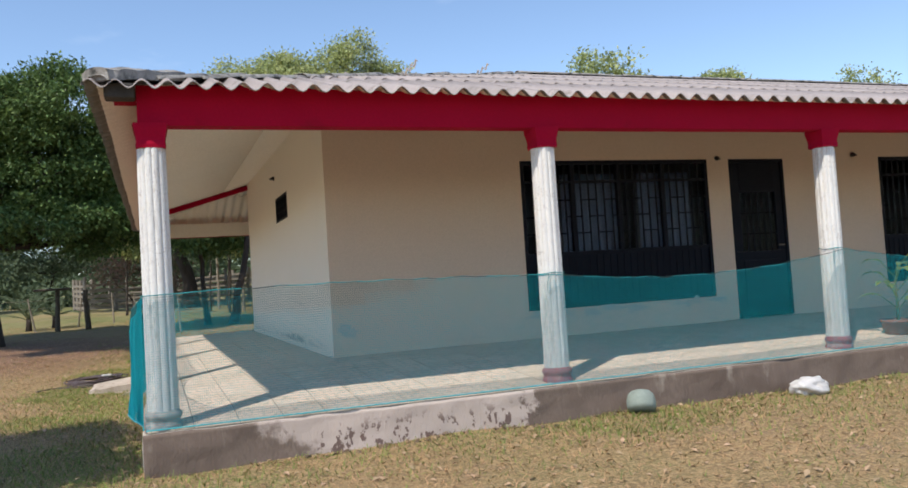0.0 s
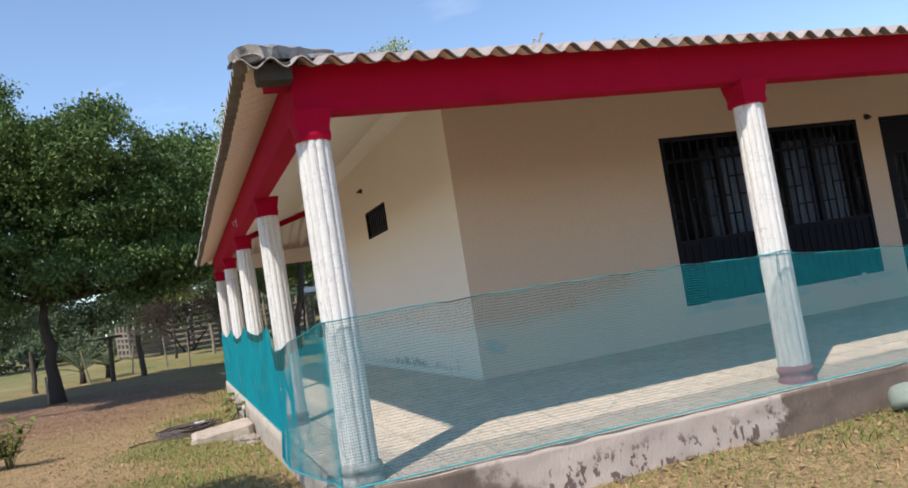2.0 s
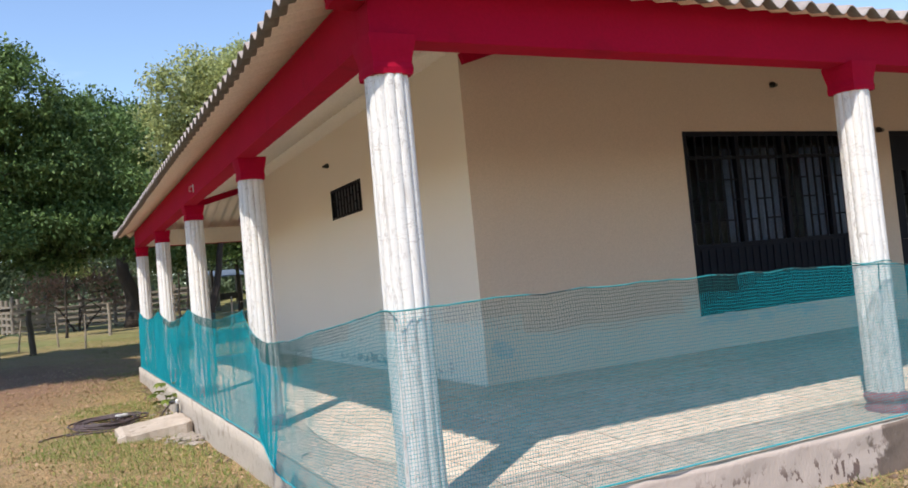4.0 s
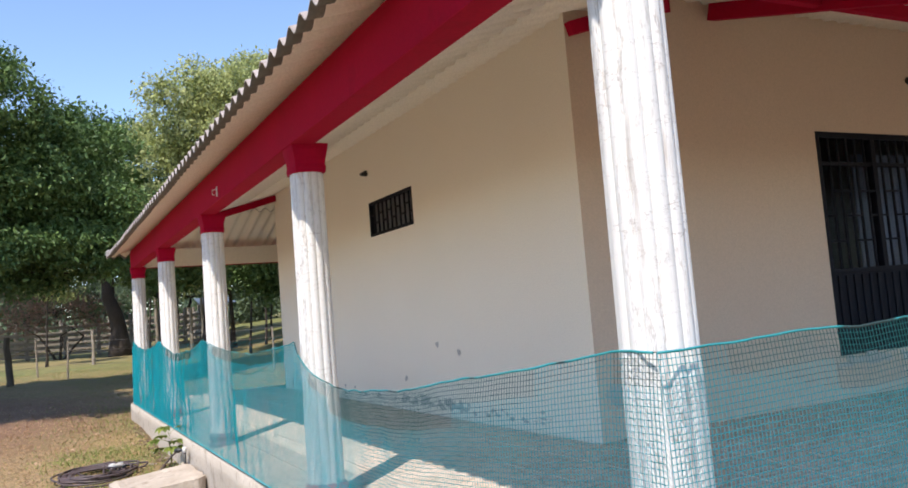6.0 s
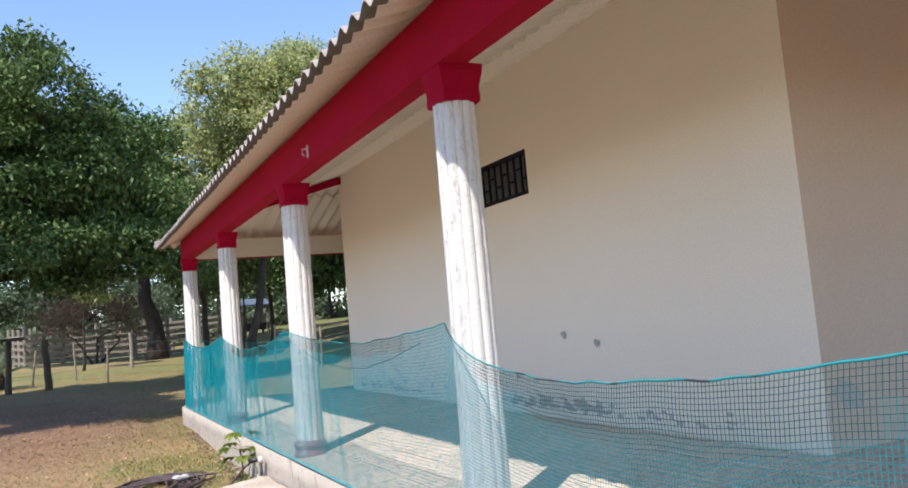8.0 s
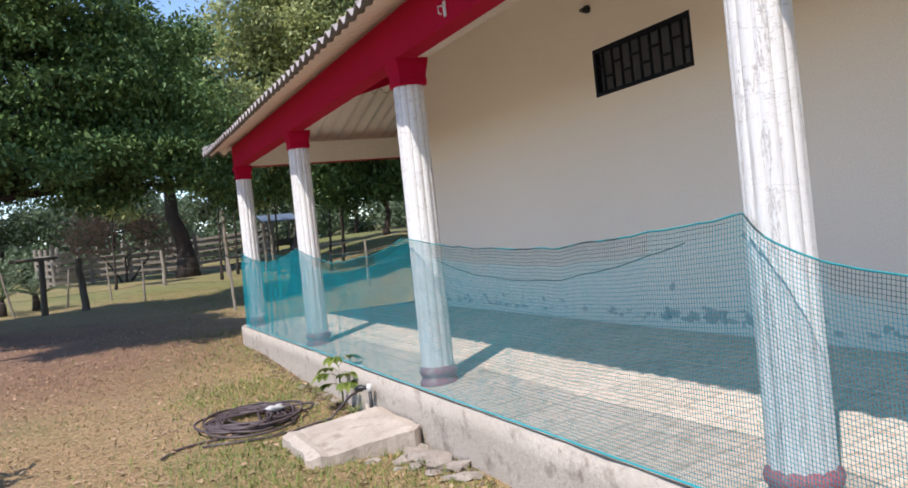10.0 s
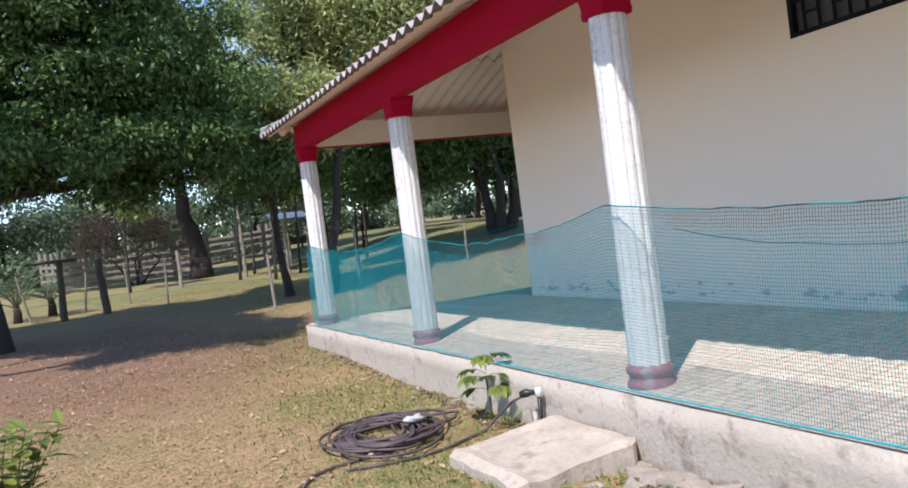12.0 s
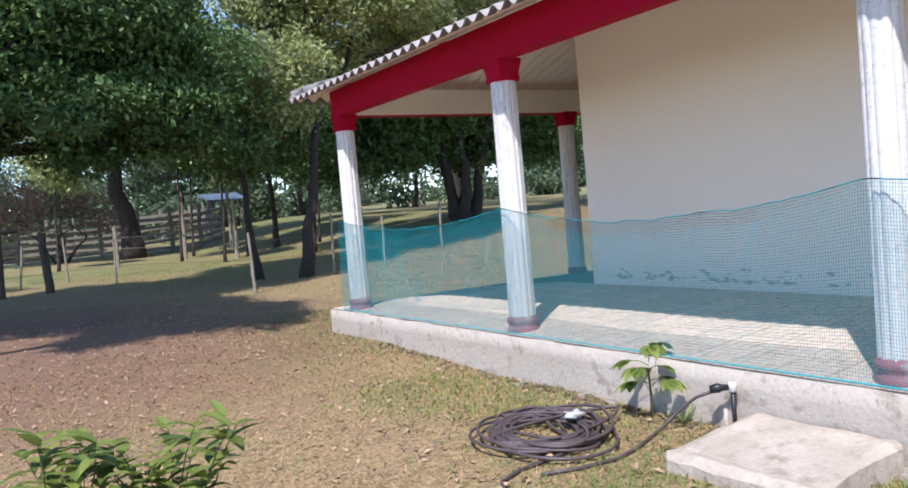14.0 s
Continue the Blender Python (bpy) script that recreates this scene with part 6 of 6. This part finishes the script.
# ---- peeled, mouldy patches on the foot of the walls ----
def stain_patch(name, axis_x, a, z, wide, high, seed):
    """A thin ragged flake of lost paint, lying a few millimetres proud of its wall, each on a layer of its own."""
    rng = random.Random(seed)
    bm = bmesh.new()
    pts = []
    n = 22
    lift = 0.003 + 0.00025 * (seed % 40)
    for i in range(n):
        t = 2 * math.pi * i / n
        r = 1 + 0.55 * noise.noise(Vector((math.cos(t) * 1.7, math.sin(t) * 1.7, seed * 1.37))) + rng.uniform(-0.18, 0.18)
        pts.append((a + wide / 2 * r * math.cos(t), z + high / 2 * r * math.sin(t)))
    if axis_x:
        vs = [bm.verts.new((WALL_X - lift, p, q)) for p, q in pts]
    else:
        vs = [bm.verts.new((p, WALL_Y - lift, q)) for p, q in pts]
    bm.faces.new(vs)
    bmesh.ops.triangulate(bm, faces=bm.faces[:])
    part(name, bm, STAIN, side_wall_ob if axis_x else front_wall_ob, "dark mouldy patch of peeled paint")


rng = random.Random(77)
stain_patch("peeled_patch", False, 2.15, 0.775, 0.17, 0.15, 1)
stain_patch("peeled_patch", False, 2.25, 0.745, 0.09, 0.10, 2)
for k in range(26):
    stain_patch("peeled_patch", False, 4.6 + 3.0 * rng.random(), 0.74 + 0.05 * rng.random(), rng.uniform(0.05, 0.26), rng.uniform(0.03, 0.10), 100 + k)
for k in range(130):
    y = 9.9 + 7.4 * rng.random()
    stain_patch("peeled_patch", True, y, 0.53 + 0.11 * rng.random() ** 1.8, rng.uniform(0.015, 0.10), rng.uniform(0.01, 0.04), 200 + k)
for k in range(22):
    stain_patch("peeled_patch", True, 11.4 + 1.6 * rng.random(), 0.54 + 0.07 * rng.random() ** 1.4, rng.uniform(0.06, 0.20), rng.uniform(0.03, 0.10), 400 + k)
for k, (y, z) in enumerate(((11.86, 1.15), (11.41, 1.07), (12.67, 0.79))):
    stain_patch("peeled_patch", True, y, z, 0.07, 0.06, 500 + k)


# ---- straw, grass and dead leaves on the yard ----
GREEN_SPOTS = ((-1.0, 9.75, 0.45), (-1.3, 10.2, 0.4), (-0.7, 12.6, 0.6), (-1.0, 13.4, 0.5), (-0.9, 7.2, 0.6), (-1.5, 6.2, 0.8), (3.9, 5.9, 0.5), (-0.6, 15.9, 0.5), (-0.9, 16.6, 0.4), (-1.2, 12.8, 0.5), (-0.5, 11.6, 0.6))


def yard_cover(name, mat, count, seed, size, thin, label, category, green):
    rng = np.random.default_rng(seed)
    x = rng.uniform(-7, 10, count * 4)
    y = np.where(rng.random(count * 4) < 0.8, rng.uniform(2.6, 22, count * 4), rng.uniform(19, 36, count * 4))
    keep = ~((x > EDGE_X - 0.02) & (y > EDGE_Y - 0.02) & (y < BACK_Y + 0.02))
    patch = 0.5 + 0.5 * np.sin(0.9 * x + 1.3 * np.sin(0.7 * y)) * np.sin(0.8 * y + 1.1 * np.sin(0.6 * x))
    close = np.exp(-((np.maximum(EDGE_X - x, 0) + np.maximum(EDGE_Y - y, 0)) / 0.9) ** 2)
    tufts = sum(np.exp(-((x - a) ** 2 + (y - b) ** 2) / w ** 2) for a, b, w in GREEN_SPOTS)
    want = np.clip(0.02 + 0.5 * np.maximum(patch - 0.6, 0) + 0.45 * close + 2.0 * tufts, 0, 1) if green else np.clip(0.95 - 0.5 * patch, 0.15, 1)
    # Blades thin out over the bare earth that carries the painted shade.
    worn = np.exp(-((x + 3.8) ** 2 + (y - 22.3) ** 2) / 14.0)
    keep &= rng.random(len(x)) < want * (1 - 0.95 * worn)
    x, y = x[keep][:count], y[keep][:count]
    n = len(x)
    p = np.stack([x, y, ground_height(x, y) - 0.002], 1)
    a = rng.random(n) * 2 * math.pi
    s = size * (0.5 + rng.random(n))
    tilt = rng.uniform(0.03, 0.65 if not green else 1.1, n)
    way = np.stack([np.cos(a) * np.cos(tilt), np.sin(a) * np.cos(tilt), np.sin(tilt)], 1) * s[:, None]
    side = np.stack([-np.sin(a), np.cos(a), rng.uniform(-0.3, 0.3, n)], 1) * (s * thin)[:, None]
    v = np.stack([p - side, p + side, p + way], 1)
    ob = mesh_from_arrays(name, v.reshape(-1, 3), np.arange(n * 3).reshape(n, 3), mat)
    tagged(ob, label, category, kind="stuff")


yard_cover("dry_grass", STRAW, 220000, 1, 0.05, 0.07, "short dry straw-coloured grass covering the yard", "grass", False)
yard_cover("green_grass", GRASS, 200000, 2, 0.055, 0.06, "short green grass along the plinth and in patches", "grass", True)


def dead_leaves():
    rng = np.random.default_rng(3)
    n = 14000
    x, y = rng.uniform(-7, 9.5, n), rng.uniform(2.6, 25, n)
    keep = ~((x > EDGE_X - 0.03) & (y > EDGE_Y - 0.03))
    x, y = x[keep], y[keep]
    n = len(x)
    p = np.stack([x, y, ground_height(x, y) + 0.008], 1)
    a = rng.random(n) * 2 * math.pi
    s = 0.025 + 0.045 * rng.random(n)
    way = np.stack([np.cos(a), np.sin(a), rng.uniform(-0.15, 0.5, n)], 1) * s[:, None]
    side = np.stack([-np.sin(a), np.cos(a), rng.uniform(-0.3, 0.3, n)], 1) * (s * 0.28)[:, None]
    lift = np.array([0, 0, 0.008])
    v = np.stack([p, p + way * 0.5 + side + lift, p + way, p + way * 0.5 - side + lift], 1)
    ob = mesh_from_arrays("dead_leaves", v.reshape(-1, 3), np.arange(n * 4).reshape(n, 4), LITTER)
    tagged(ob, "scattered brown dead leaves on the yard", "leaf litter", kind="stuff")


dead_leaves()


# ---- floor tiles ----
def tile_mesh(w, d):
    bm = bmesh.new()
    g = 0.0035
    lo = [bm.verts.new((x, y, -0.008)) for x, y in ((g, g), (w - g, g), (w - g, d - g), (g, d - g))]
    e = g + 0.003
    hi = [bm.verts.new((x, y, 0.001)) for x, y in ((e, e), (w - e, e), (w - e, d - e), (e, d - e))]
    bm.faces.new(hi)
    for i in range(4):
        bm.faces.new((lo[i], lo[(i + 1) % 4], hi[(i + 1) % 4], hi[i]))
    me = bpy.data.meshes.new("tile")
    bm.to_mesh(me)
    bm.free()
    me.materials.append(TILE)
    return me


TILE_SIZE = 0.335
tile_data = tile_mesh(TILE_SIZE, TILE_SIZE)
tilt_side = math.degrees(math.atan(FALL))
rest = []
for i in range(6):
    for j in range(60):
        x, y = EDGE_X + 0.03 + i * TILE_SIZE, EDGE_Y + 0.03 + j * TILE_SIZE
        if y + TILE_SIZE > BACK_Y:
            continue
        mid = (x + TILE_SIZE / 2, y + TILE_SIZE / 2)
        if mid[1] - EDGE_Y > mid[0] - EDGE_X + 0.2 and BACK_Y - mid[1] > mid[0] - EDGE_X + 0.2:
            t = new("tile", tile_data)
            t.parent = floor
            t.matrix_basis = pose(x, y, floor_height(x, y + 0.17), 0, -tilt_side, 0)
        else:
            rest.append((x, y))
for i in range(6, 54):
    for j in range(9):
        x, y = EDGE_X + 0.03 + i * TILE_SIZE, EDGE_Y + 0.03 + j * TILE_SIZE
        if i < 12 and y + TILE_SIZE < 8.6:
            t = new("tile", tile_data)
            t.parent = floor
            t.matrix_basis = pose(x, y, floor_height(x + 1.0, y), tilt_side, 0, 0)
        else:
            rest.append((x, y))
verts, faces = [], []
for x, y in rest:
    g = 0.005
    k = len(verts)
    for dx, dy in ((g, g), (TILE_SIZE - g, g), (TILE_SIZE - g, TILE_SIZE - g), (g, TILE_SIZE - g)):
        verts.append((x + dx, y + dy, floor_height(x + dx, y + dy) + 0.001))
    for dx, dy in ((g, g), (TILE_SIZE - g, g), (TILE_SIZE - g, TILE_SIZE - g), (g, TILE_SIZE - g)):
        verts.append((x + dx, y + dy, floor_height(x + dx, y + dy) - 0.012))
    faces.append((k, k + 1, k + 2, k + 3))
    for a in range(4):
        b = (a + 1) % 4
        faces.append((k + 4 + a, k + 4 + b, k + b, k + a))
more = mesh_from_arrays("tiles", np.array(verts), np.array(faces), TILE_JOINED, floor)
tagged(more, kind="stuff")
